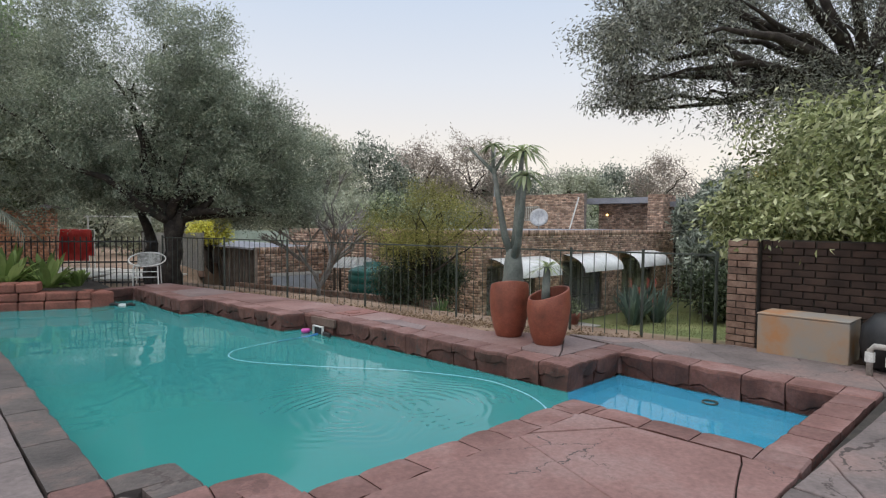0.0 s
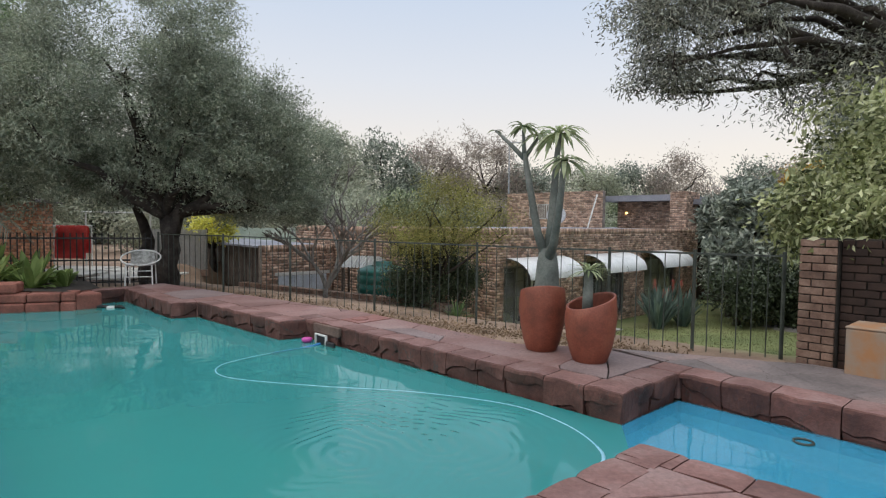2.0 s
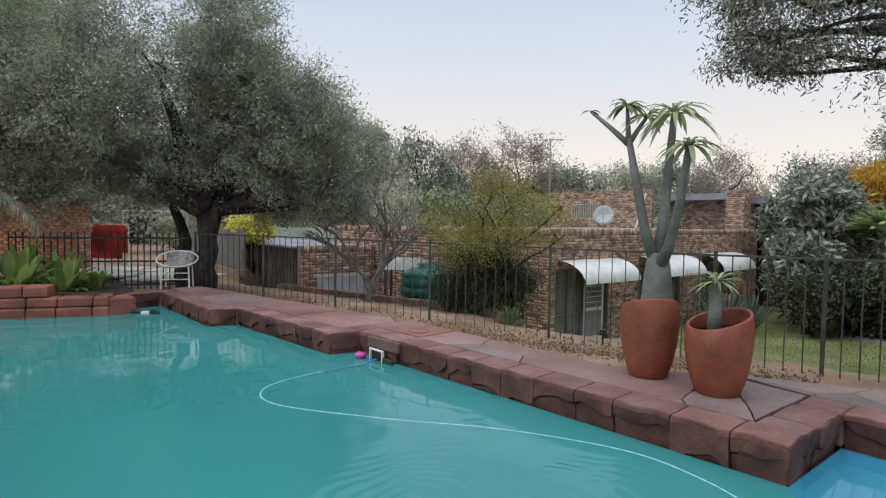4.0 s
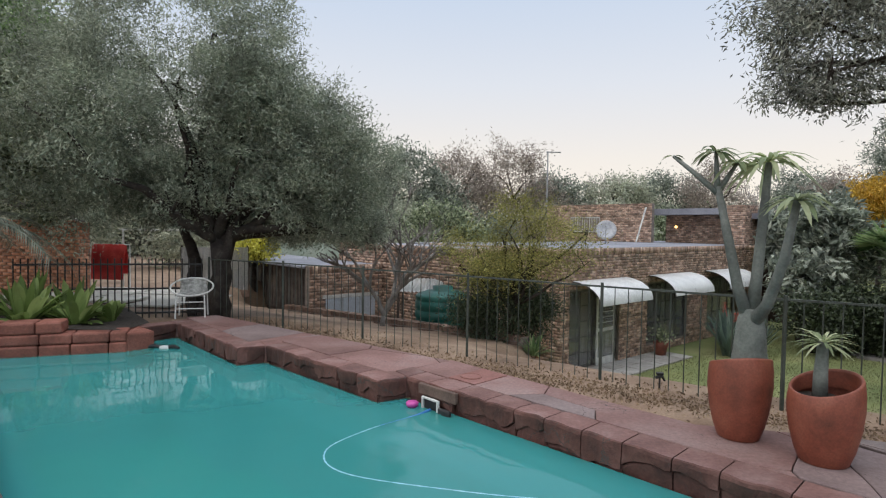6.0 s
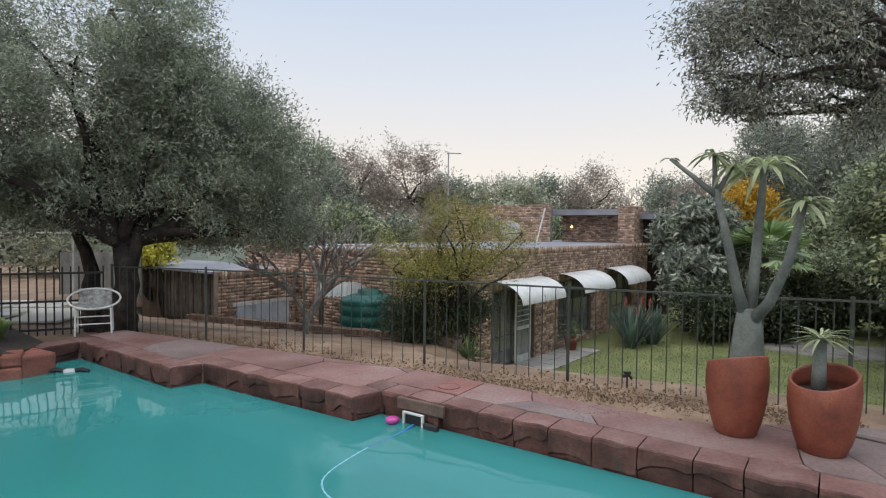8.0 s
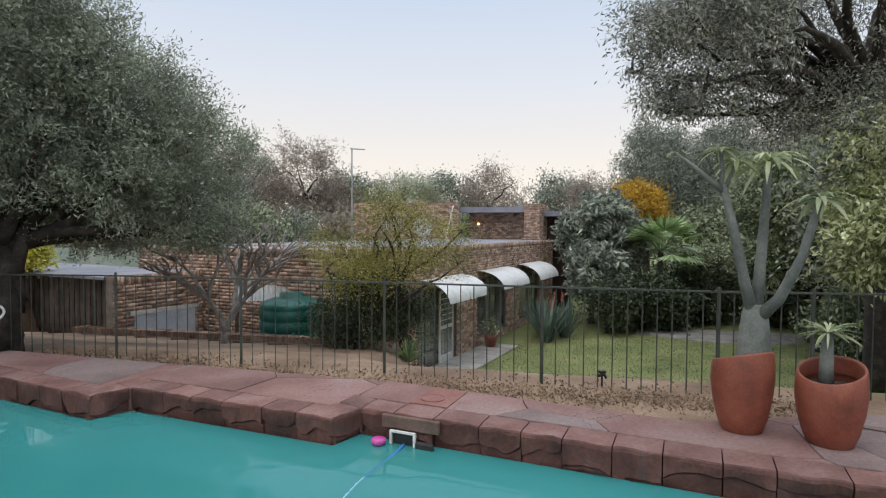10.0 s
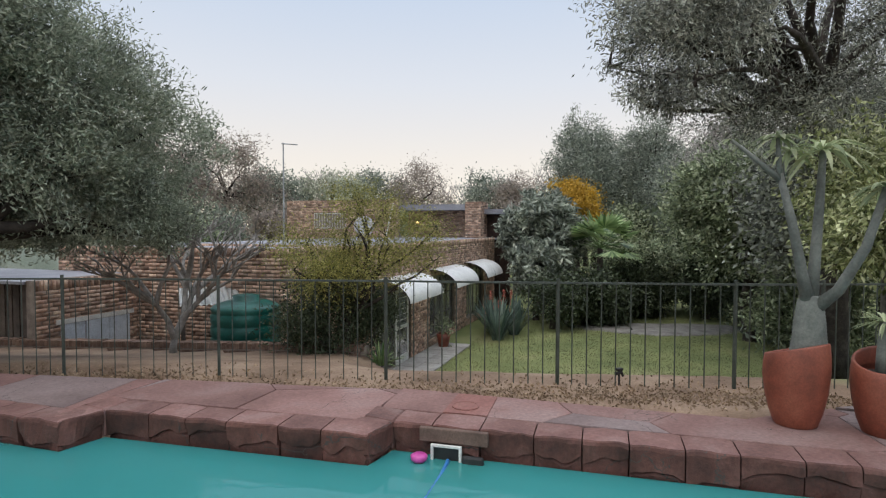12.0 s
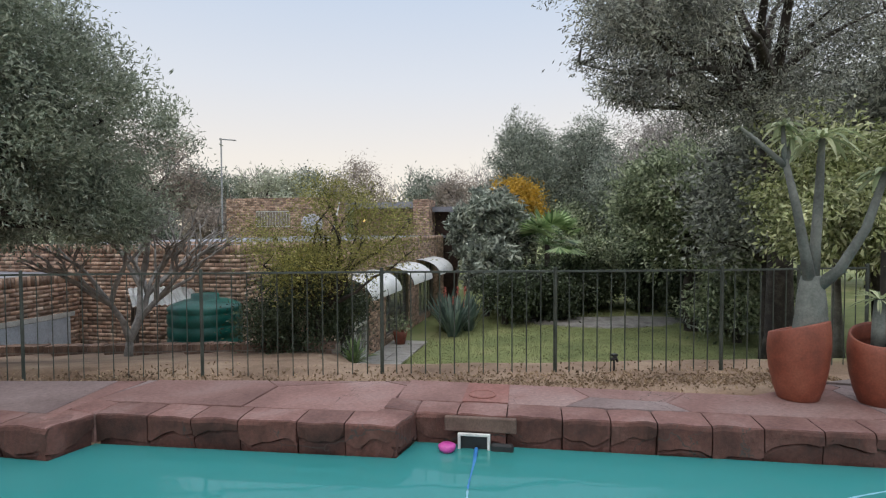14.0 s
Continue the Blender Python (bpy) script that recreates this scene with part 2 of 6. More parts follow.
def water_material(name, milky, tint):
    m = bpy.data.materials.new(name)
    m.use_nodes = True
    t = m.node_tree
    t.nodes.clear()
    out = t.nodes.new("ShaderNodeOutputMaterial")
    geo = t.nodes.new("ShaderNodeNewGeometry")
    rip = node(t, "ShaderNodeTexNoise", Scale=1.5, Detail=2.0, Roughness=0.4)
    t.links.new(geo.outputs["Position"], rip.inputs["Vector"])
    hgt = rip.outputs[0]
    # two sets of rings that spread from where the water was stirred
    for cx, cy, reach in ((0.53, 4.60, 1.0), (-0.12, 4.37, 1.3)):
        wav = node(t, "ShaderNodeTexWave", Scale=3.0, Distortion=7.0, Detail=2.0, Detail_Scale=0.35)
        wav.wave_type, wav.rings_direction = "RINGS", "Z"
        shift = t.nodes.new("ShaderNodeMapping")
        shift.inputs["Location"].default_value = (-cx, -cy, 0)
        t.links.new(geo.outputs["Position"], shift.inputs["Vector"])
        sway = t.nodes.new("ShaderNodeVectorMath")
        sway.operation = "MULTIPLY_ADD"
        t.links.new(rip.outputs["Color"], sway.inputs[0])
        sway.inputs[1].default_value = (0.5, 0.5, 0.0)
        t.links.new(shift.outputs[0], sway.inputs[2])
        t.links.new(sway.outputs[0], wav.inputs["Vector"])
        far = t.nodes.new("ShaderNodeVectorMath")
        far.operation = "LENGTH"
        t.links.new(shift.outputs[0], far.inputs[0])
        fade = node(t, "ShaderNodeMapRange", From_Min=reach * 0.35, From_Max=reach, To_Min=0.24, To_Max=0.0)
        t.links.new(far.outputs["Value"], fade.inputs["Value"])
        hgt = mix(t, hgt, wav.outputs["Fac"], fade.outputs[0])
    bp = node(t, "ShaderNodeBump", Strength=0.5, Distance=0.022)
    t.links.new(hgt, bp.inputs["Height"])
    gloss = node(t, "ShaderNodeBsdfGlossy", Roughness=0.03)
    gloss.inputs["Color"].default_value = (1, 1, 1, 1)
    t.links.new(bp.outputs[0], gloss.inputs["Normal"])
    clear = t.nodes.new("ShaderNodeBsdfTransparent")
    clear.inputs["Color"].default_value = (0.66, 0.97, 0.97, 1)
    murk = t.nodes.new("ShaderNodeBsdfDiffuse")
    murk.inputs["Color"].default_value = (*tint, 1)
    body = t.nodes.new("ShaderNodeMixShader")
    body.inputs[0].default_value = milky
    t.links.new(clear.outputs[0], body.inputs[1])
    t.links.new(murk.outputs[0], body.inputs[2])
    fr = node(t, "ShaderNodeFresnel", IOR=1.33)
    t.links.new(bp.outputs[0], fr.inputs["Normal"])
    mx = t.nodes.new("ShaderNodeMixShader")
    half = t.nodes.new("ShaderNodeMath")
    half.operation = "MULTIPLY"
    half.inputs[1].default_value = 0.85
    t.links.new(fr.outputs[0], half.inputs[0])
    t.links.new(half.outputs[0], mx.inputs[0])
    t.links.new(body.outputs[0], mx.inputs[1])
    t.links.new(gloss.outputs[0], mx.inputs[2])
    t.links.new(mx.outputs[0], out.inputs["Surface"])
    return m


water_mat = water_material("pool_water", 0.74, (0.046, 0.258, 0.24))
shallow_mat = water_material("shallow_water", 0.55, (0.05, 0.27, 0.42))


def glass_material():
    m = bpy.data.materials.new("window_glass")
    m.use_nodes = True
    b = m.node_tree.nodes["Principled BSDF"]
    b.inputs["Base Color"].default_value = (0.8, 0.81, 0.81, 1)
    b.inputs["Roughness"].default_value = 0.03
    b.inputs["Transmission Weight"].default_value = 0.9
    return m


glass_mat = glass_material()


def glow_material(name, colour, strength):
    m = bpy.data.materials.new(name)
    m.use_nodes = True
    b = m.node_tree.nodes["Principled BSDF"]
    b.inputs["Base Color"].default_value = (*colour, 1)
    b.inputs["Emission Color"].default_value = (*colour, 1)
    b.inputs["Emission Strength"].default_value = strength
    return m


lamp_mat = glow_material("lit_lamp", (1.0, 0.62, 0.22), 3.0)

# ---- helpers for building ----
R2 = math.sqrt(0.5)
POOL_FRAME = Matrix(((R2, R2, 0, 0), (-R2, R2, 0, 0), (0, 0, 1, 0), (0, 0, 0, 1)))  # U along the pool, V towards the house


def uv(u, v, z=0.0):
    return Vector(((u + v) * R2, (v - u) * R2, z))


def mesh_of(name, bm, material):
    me = bpy.data.meshes.new(name)
    bm.to_mesh(me)
    bm.free()
    for m in (material if isinstance(material, (list, tuple)) else [material]):
        me.materials.append(m)
    return me


def part(name, bm, material, parent=None, label="", smooth=False):
    """Links a bmesh as one object under a thing or a part."""
    me = bm if isinstance(bm, bpy.types.Mesh) else mesh_of(name, bm, material)
    if smooth:
        me.polygons.foreach_set("use_smooth", [True] * len(me.polygons))
    ob = new(name, me)
    ob.parent = parent
    if label:
        ob["label"] = label
    return ob


def empty(name, at, label, category, group="", kind=""):
    ob = new(name)
    ob.empty_display_size = 0.1
    ob.matrix_world = at if isinstance(at, Matrix) else Matrix.Translation(at)
    return tagged(ob, label, category, group, kind)


def box(bm, lo, hi, m=None, bevel=0.0):
    lo, hi = Vector(lo), Vector(hi)
    r = bmesh.ops.create_cube(bm, size=1.0, matrix=Matrix.Translation((lo + hi) / 2) @ Matrix.Diagonal((*(hi - lo), 1)))
    vs = r["verts"]
    if bevel:
        es = list({e for v in vs for e in v.link_edges})
        r = bmesh.ops.bevel(bm, geom=es, offset=bevel, segments=2, affect="EDGES", profile=0.5)
        vs = list({v for f in r["faces"] for v in f.verts} | {v for v in vs if v.is_valid})
    if m is not None:
        bmesh.ops.transform(bm, matrix=m, verts=vs)
    return vs


def boxed(lo, hi, m=None, bevel=0.0):
    bm = bmesh.new()
    box(bm, lo, hi, m, bevel)
    return bm


def tube(bm, points, radii, seg=8, cap=True):
    """A tapered tube along a line of points."""
    points = [Vector(p) for p in points]
    rings, side = [], None
    for i, p in enumerate(points):
        d = (points[min(i + 1, len(points) - 1)] - points[max(i - 1, 0)]).normalized()
        if side is None:
            side = d.orthogonal().normalized()
        side = (side - d * side.dot(d))
        side = side.normalized() if side.length > 1e-6 else d.orthogonal().normalized()
        other = d.cross(side)
        r = radii[i] if isinstance(radii, (list, tuple)) else radii
        rings.append([bm.verts.new(p + (side * math.cos(a) + other * math.sin(a)) * r) for a in [2 * math.pi * k / seg for k in range(seg)]])
    for a, b in zip(rings, rings[1:]):
        for k in range(seg):
            bm.faces.new((a[k], a[(k + 1) % seg], b[(k + 1) % seg], b[k]))
    if cap:
        bm.faces.new(rings[0][::-1])
        bm.faces.new(rings[-1])
    return rings


def lathe(bm, profile, seg=32, lift=None):
    """Turns (radius, height) round z; lift(angle, height, k) may raise single rings."""
    rings = []
    for k, (r, h) in enumerate(profile):
        ring = []
        for s in range(seg):
            a = 2 * math.pi * s / seg
            ring.append(bm.verts.new((r * math.cos(a), r * math.sin(a), h + (lift(a, h, k) if lift else 0))))
        rings.append(ring)
    for a, b in zip(rings, rings[1:]):
        for s in range(seg):
            bm.faces.new((a[s], a[(s + 1) % seg], b[(s + 1) % seg], b[s]))
    return rings


def leaves(name, centres, length, width, material, parent, seed=1, droop=0.2, normals=None, label=""):
    """One mesh of many small pointed leaves, each folded a little along its rib."""
    g = np.random.default_rng(seed)
    c = np.asarray(centres, dtype=np.float64)
    n = len(c)
    d = g.normal(size=(n, 3))
    if normals is not None:
        d = d * 0.7 + normals
    d[:, 2] -= droop
    d /= np.linalg.norm(d, axis=1)[:, None]
    o = g.normal(size=(n, 3))
    s = np.cross(d, o)
    s /= np.linalg.norm(s, axis=1)[:, None] + 1e-9
    up = np.cross(s, d)
    ln = length * g.uniform(0.6, 1.25, (n, 1))
    wd = width * g.uniform(0.7, 1.2, (n, 1))
    a = c - d * ln * 0.5
    tip = c + d * ln * 0.5
    l = c + s * wd * 0.5 + up * wd * 0.25
    r = c - s * wd * 0.5 + up * wd * 0.25
    co = np.stack([a, l, tip, r], axis=1).reshape(-1, 3)
    me = bpy.data.meshes.new(name)
    me.vertices.add(4 * n)
    me.vertices.foreach_set("co", co.ravel())
    b = np.arange(n)[:, None] * 4
    tri = np.concatenate([b + 0, b + 1, b + 2, b + 0, b + 2, b + 3], axis=1).ravel()
    me.loops.add(6 * n)
    me.loops.foreach_set("vertex_index", tri)
    me.polygons.add(2 * n)
    me.polygons.foreach_set("loop_start", np.arange(2 * n) * 3)
    me.polygons.foreach_set("loop_total", np.full(2 * n, 3))
    me.update(calc_edges=True)
    me.materials.append(material)
    ob = new(name, me)
    ob.parent = parent
    if label:
        ob["label"] = label
    return ob


def clumps(seed, centre, radii, count, spread, per, shell=0.55, low=-1.0, keep=None):
    """Leaf places gathered in clumps near the skin of an uneven ellipsoid."""
    g = np.random.default_rng(seed)
    d = g.normal(size=(count * 3, 3))
    d /= np.linalg.norm(d, axis=1)[:, None]
    d = d[d[:, 2] > low][:count]
    wob = 1 + 0.16 * np.sin(d[:, 0] * 5 + seed) * np.cos(d[:, 1] * 4 + seed * 2) + 0.10 * np.sin(d[:, 2] * 9 + d[:, 0] * 7)
    rr = (shell + (1 - shell) * g.uniform(0, 1, len(d)) ** 0.6) * wob
    c = np.asarray(centre) + d * rr[:, None] * np.asarray(radii)
    if keep is not None:
        c = c[[bool(keep(p)) for p in c]]
    sz = spread * g.uniform(0.55, 1.3, (len(c), 1, 1))
    pts = c[:, None, :] + np.clip(g.normal(size=(len(c), per, 3)), -1.7, 1.7) * sz * np.array([1, 1, 0.75])
    # every clump is a spray that points outwards
    way = (c - np.asarray(centre)) / np.asarray(radii)
    way = way / (np.linalg.norm(way, axis=1)[:, None] + 1e-9) + g.normal(size=way.shape) * 0.45 + np.array([0, 0, 0.25])
    way /= np.linalg.norm(way, axis=1)[:, None]
    pts += way[:, None, :] * g.normal(size=(len(c), per, 1)) * sz * 0.9
    return pts.reshape(-1, 3), c, np.repeat(way, per, axis=0)


def limbs(bm, base, tops, r0, seed, wob=0.25, seg=7, steps=5, rt=0.015):
    """Bending branches from a base to each top."""
    g = random.Random(seed)
    for t in tops:
        a, b = Vector(base), Vector(t)
        pts, rad = [], []
        bend = Vector((g.uniform(-1, 1), g.uniform(-1, 1), g.uniform(-0.2, 0.8))) * wob * (b - a).length
        for i in range(steps + 1):
            f = i / steps
            pts.append(a.lerp(b, f) + bend * math.sin(math.pi * f) * 0.6 + Vector((g.uniform(-1, 1), g.uniform(-1, 1), g.uniform(-1, 1))) * 0.04 * (b - a).length * (0 < f < 1))
            rad.append(r0 * (1 - f) ** 1.2 + rt)
        tube(bm, pts, rad, seg)


def tree(name, at, trunk_top, r, crown_parts, leaf, leaf_mat, wood_mat, label, seed=1, limb_count=14, category="tree", droop=0.2, group="", spray=0.9):
    """A tapered trunk with limbs and a crown of many small leaves. crown_parts: (centre, radii, clumps, spread, leaves each)."""
    at = Vector(at)
    t = empty(name, at, label, category, group)
    g = random.Random(seed)
    all_pts, all_c, all_way = [], [], []
    for k, (c, rad, count, spread, per) in enumerate(crown_parts):
        c, rad = Vector(c), Vector(rad)
        lobes = [(c, rad * 0.82, int(count * 0.5))]
        for q in range(9):
            d = Vector((g.gauss(0, 1), g.gauss(0, 1), g.gauss(0.15, 0.8))).normalized()
            lobes.append((c + Vector((d.x * rad.x, d.y * rad.y, d.z * rad.z)) * g.uniform(0.55, 0.72), rad * g.uniform(0.28, 0.45), int(count * 0.5 / 9) + 1))
        for q, (lc, lr, ln) in enumerate(lobes):
            p, cc, way = clumps(seed * 13 + k * 31 + q, lc, lr, ln, spread, per, low=-0.8)
            all_pts.append(p)
            all_way.append(way)
            all_c.append(cc)
    cs = np.concatenate(all_c)
    bm = bmesh.new()
    top = Vector(trunk_top)
    mid = at.lerp(top, 0.5) + Vector((g.uniform(-1, 1), g.uniform(-1, 1), 0)) * r * 0.8
    inv = Matrix.Translation(-at)
    tube(bm, [at - Vector((0, 0, 0.3)), at + Vector((0, 0, 0.15)), mid, top], [r * 1.5, r * 1.15, r * 0.9, r * 0.7], 12)
    picks = [Vector(cs[g.randrange(len(cs))]) for _ in range(limb_count)]
    limbs(bm, top - Vector((0, 0, 0.1)), picks, r * 0.5, seed)
    for p in picks:
        near = cs[np.argsort(((cs - np.array(p)) ** 2).sum(1))[1:5]]
        limbs(bm, p, [Vector(q) for q in near], r * 0.12, seed + 1, 0.15, 5, 3, 0.006)
    bmesh.ops.transform(bm, matrix=inv, verts=bm.verts)
    part("trunk", bm, wood_mat, t, smooth=True)
    pts = np.concatenate(all_pts) - np.array(at)
    leaves("crown", pts, leaf[0], leaf[1], leaf_mat, t, seed, droop, np.concatenate(all_way) * spray)
    return t


# ---- ground ----
FENCE_O, FENCE_D, FENCE_N = Vector((-1.07, 9.83)), Vector((0.861, -0.509)), Vector((0.509, 0.861))
LOW = -2.32


def step(a, b, x):
    f = min(1, max(0, (x - a) / (b - a)))
    return f * f * (3 - 2 * f)


def ground_z(x, y):
    p = Vector((x, y)) - FENCE_O
    d, s = p.dot(FENCE_N), p.dot(FENCE_D)
    z = -0.04 - 0.13 * step(-1.6, -0.2, d)
    right = step(-1.3, 0.3, s)
    z -= (0.55 + 0.62 * right) * step(0.2, 4.0, d)
    open_side = -1.34 + (LOW + 1.34) * step(3.9, 8.0, d)
    sunk = -0.72 + (LOW + 0.72) * step(4.02, 4.25, d)
    if d > 3.9:
        f = step(-0.9, -0.6, s)
        z = sunk * (1 - f) + open_side * f
    plateau = step(-11.2, -10.4, s)
    flat = -0.12 - 0.25 * step(6, 16, d)
    z = flat * (1 - plateau) + z * plateau
    return z


POOL = [(-12.06, 3.45), (-9.50, 3.50), (-9.43, 3.88), (-6.91, 4.08), (-6.85, 4.44), (-2.20, 4.67), (-2.20, 5.66), (-0.18, 5.65), (-0.20, 3.90),
        (-1.60, 3.85), (-1.64, 1.45), (-2.00, 1.41), (-2.05, 1.10), (-2.48, 1.08), (-2.50, 0.72), (-12.05, 0.68), (-11.85, 1.2), (-11.35, 2.5), (-11.95, 2.9)]


def inside(poly, u, v):
    hit = False
    for (a, b), (c, d) in zip(poly, poly[1:] + poly[:1]):
        if (b > v) != (d > v) and u < (c - a) * (v - b) / (d - b) + a:
            hit = not hit
    return hit


def ground():
    near = np.arange(-22, 30.01, 0.4)
    xs = np.concatenate([[-900, -400, -200, -110, -70, -45, -32, -26], near, [34, 40, 50, 75, 120, 220, 450, 900]])
    ys = np.concatenate([[-900, -400, -200, -110, -70, -45, -32, -26], near, [34, 40, 50, 75, 120, 220, 450, 900]])
    bm = bmesh.new()
    grid = {}
    for i, x in enumerate(xs):
        for j, y in enumerate(ys):
            z = ground_z(float(x), float(y))
            if -22 < x < 30 and -22 < y < 30:
                z += 0.015 * noise.noise((x * 1.3, y * 1.3, 0))
            u, v = (x - y) * R2, (x + y) * R2
            if -14 < u < 2.6 and -3.4 < v < 6.9 and (v < 5.6 or u > -3.2):
                z = min(z, -0.12)
            if -12.5 < u < 0.6 and -0.1 < v < 6.2 and (v < 5.1 or u > -2.9):
                z = -2.2
            grid[i, j] = bm.verts.new((x, y, z))
    for i in range(len(xs) - 1):
        for j in range(len(ys) - 1):
            bm.faces.new((grid[i, j], grid[i + 1, j], grid[i + 1, j + 1], grid[i, j + 1]))
    return tagged(part("ground", bm, ground_mat, smooth=True), "dry brown soil and thin lawn sloping down to the house", "ground", kind="structure")


def ground_material():
    m = surface("yard_ground", (0.14, 0.09, 0.058), (0.245, 0.165, 0.112), (0.34, 0.25, 0.175), 1.2, 35, 0.95, bump=0.5, depth=0.02)
    t = m.node_tree
    b = t.nodes["Principled BSDF"]
    soil = b.inputs["Base Color"].links[0].from_socket
    geo = [n for n in t.nodes if n.type == "NEW_GEOMETRY"][0]
    sep = t.nodes.new("ShaderNodeSeparateXYZ")
    t.links.new(geo.outputs["Position"], sep.inputs[0])
    n1 = node(t, "ShaderNodeTexNoise", Scale=0.6, Detail=5.0)
    t.links.new(geo.outputs["Position"], n1.inputs["Vector"])
    green = ramp(t, n1.outputs[0], ((0.3, (0.12, 0.15, 0.05)), (0.55, (0.20, 0.225, 0.085)), (0.75, (0.29, 0.28, 0.14))))
    # lawn: right of the kerb's end, where the slope runs down
    along = t.nodes.new("ShaderNodeVectorMath")
    along.operation = "DOT_PRODUCT"
    t.links.new(geo.outputs["Position"], along.inputs[0])
    along.inputs[1].default_value = (0.9, 0.44, 0)
    edge = t.nodes.new("ShaderNodeMath")
    edge.operation = "MULTIPLY_ADD"
    t.links.new(n1.outputs[0], edge.inputs[0])
    edge.inputs[1].default_value = 1.5
    t.links.new(along.outputs["Value"], edge.inputs[2])
    fac = node(t, "ShaderNodeMapRange", From_Min=7.2, From_Max=8.2)
    t.links.new(edge.outputs[0], fac.inputs["Value"])
    col = mix(t, soil, green, fac.outputs[0])
    t.links.new(col, b.inputs["Base Color"])
    return m


ground_mat = ground_material()
ground()

# ---- pool ----


def pool():
    bm = bmesh.new()
    n = len(POOL)
    foot = []
    for k in range(n):
        p, q, r = Vector(POOL[k - 1]), Vector(POOL[k]), Vector(POOL[(k + 1) % n])
        n1, n2 = Vector((-(q - p).y, (q - p).x)).normalized(), Vector((-(r - q).y, (r - q).x)).normalized()
        if not inside(POOL, *((p + q) / 2 + n1 * 0.02)):
            n1 = -n1
        if not inside(POOL, *((r + q) / 2 + n2 * 0.02)):
            n2 = -n2
        foot.append(q + (n1 + n2) / max(0.5, 1 + n1.dot(n2)) * 0.34)
    rings = [[bm.verts.new(uv(u, v, z)) for u, v in line] for line, z in ((POOL, -0.26), (POOL, -0.36), (foot, -0.62), (foot, -1.6))]
    for top, low in zip(rings, rings[1:]):
        for k in range(n):
            j = (k + 1) % n
            bm.faces.new((top[k], top[j], low[j], low[k]))
    shell = part("pool_shell", bm, shell_mat)
    tagged(shell, "light blue painted swimming pool basin", "pool", kind="structure")
    bm = bmesh.new()
    bm.faces.new([bm.verts.new(uv(u, v, -1.58)) for u, v in POOL])
    bmesh.ops.triangulate(bm, faces=bm.faces)
    part("pool_floor", bm, deep_mat, shell)
    bm = bmesh.new()
    box(bm, (-2.1, 3.84, -1.57), (-0.19, 5.65, -0.5), POOL_FRAME)
    part("shallow_shelf", bm, shell_mat, shell)
    deep = POOL[:6] + POOL[9:]
    shallow = POOL[5:10]
    for outline, mat, lab in ((deep, water_mat, "teal green murky pool water with light ripples"), (shallow, shallow_mat, "clear light blue water over a shallow shelf")):
        bm = bmesh.new()
        bm.faces.new([bm.verts.new(uv(u, v, -0.25)) for u, v in outline])
        bmesh.ops.triangulate(bm, faces=bm.faces)
        bmesh.ops.recalc_face_normals(bm, faces=bm.faces)
        for f in bm.faces:
            if f.normal.z < 0:
                f.normal_flip()
        w = part("water", bm, mat)
        tagged(w, lab, "water", kind="structure")
        w.visible_shadow = False


pool()


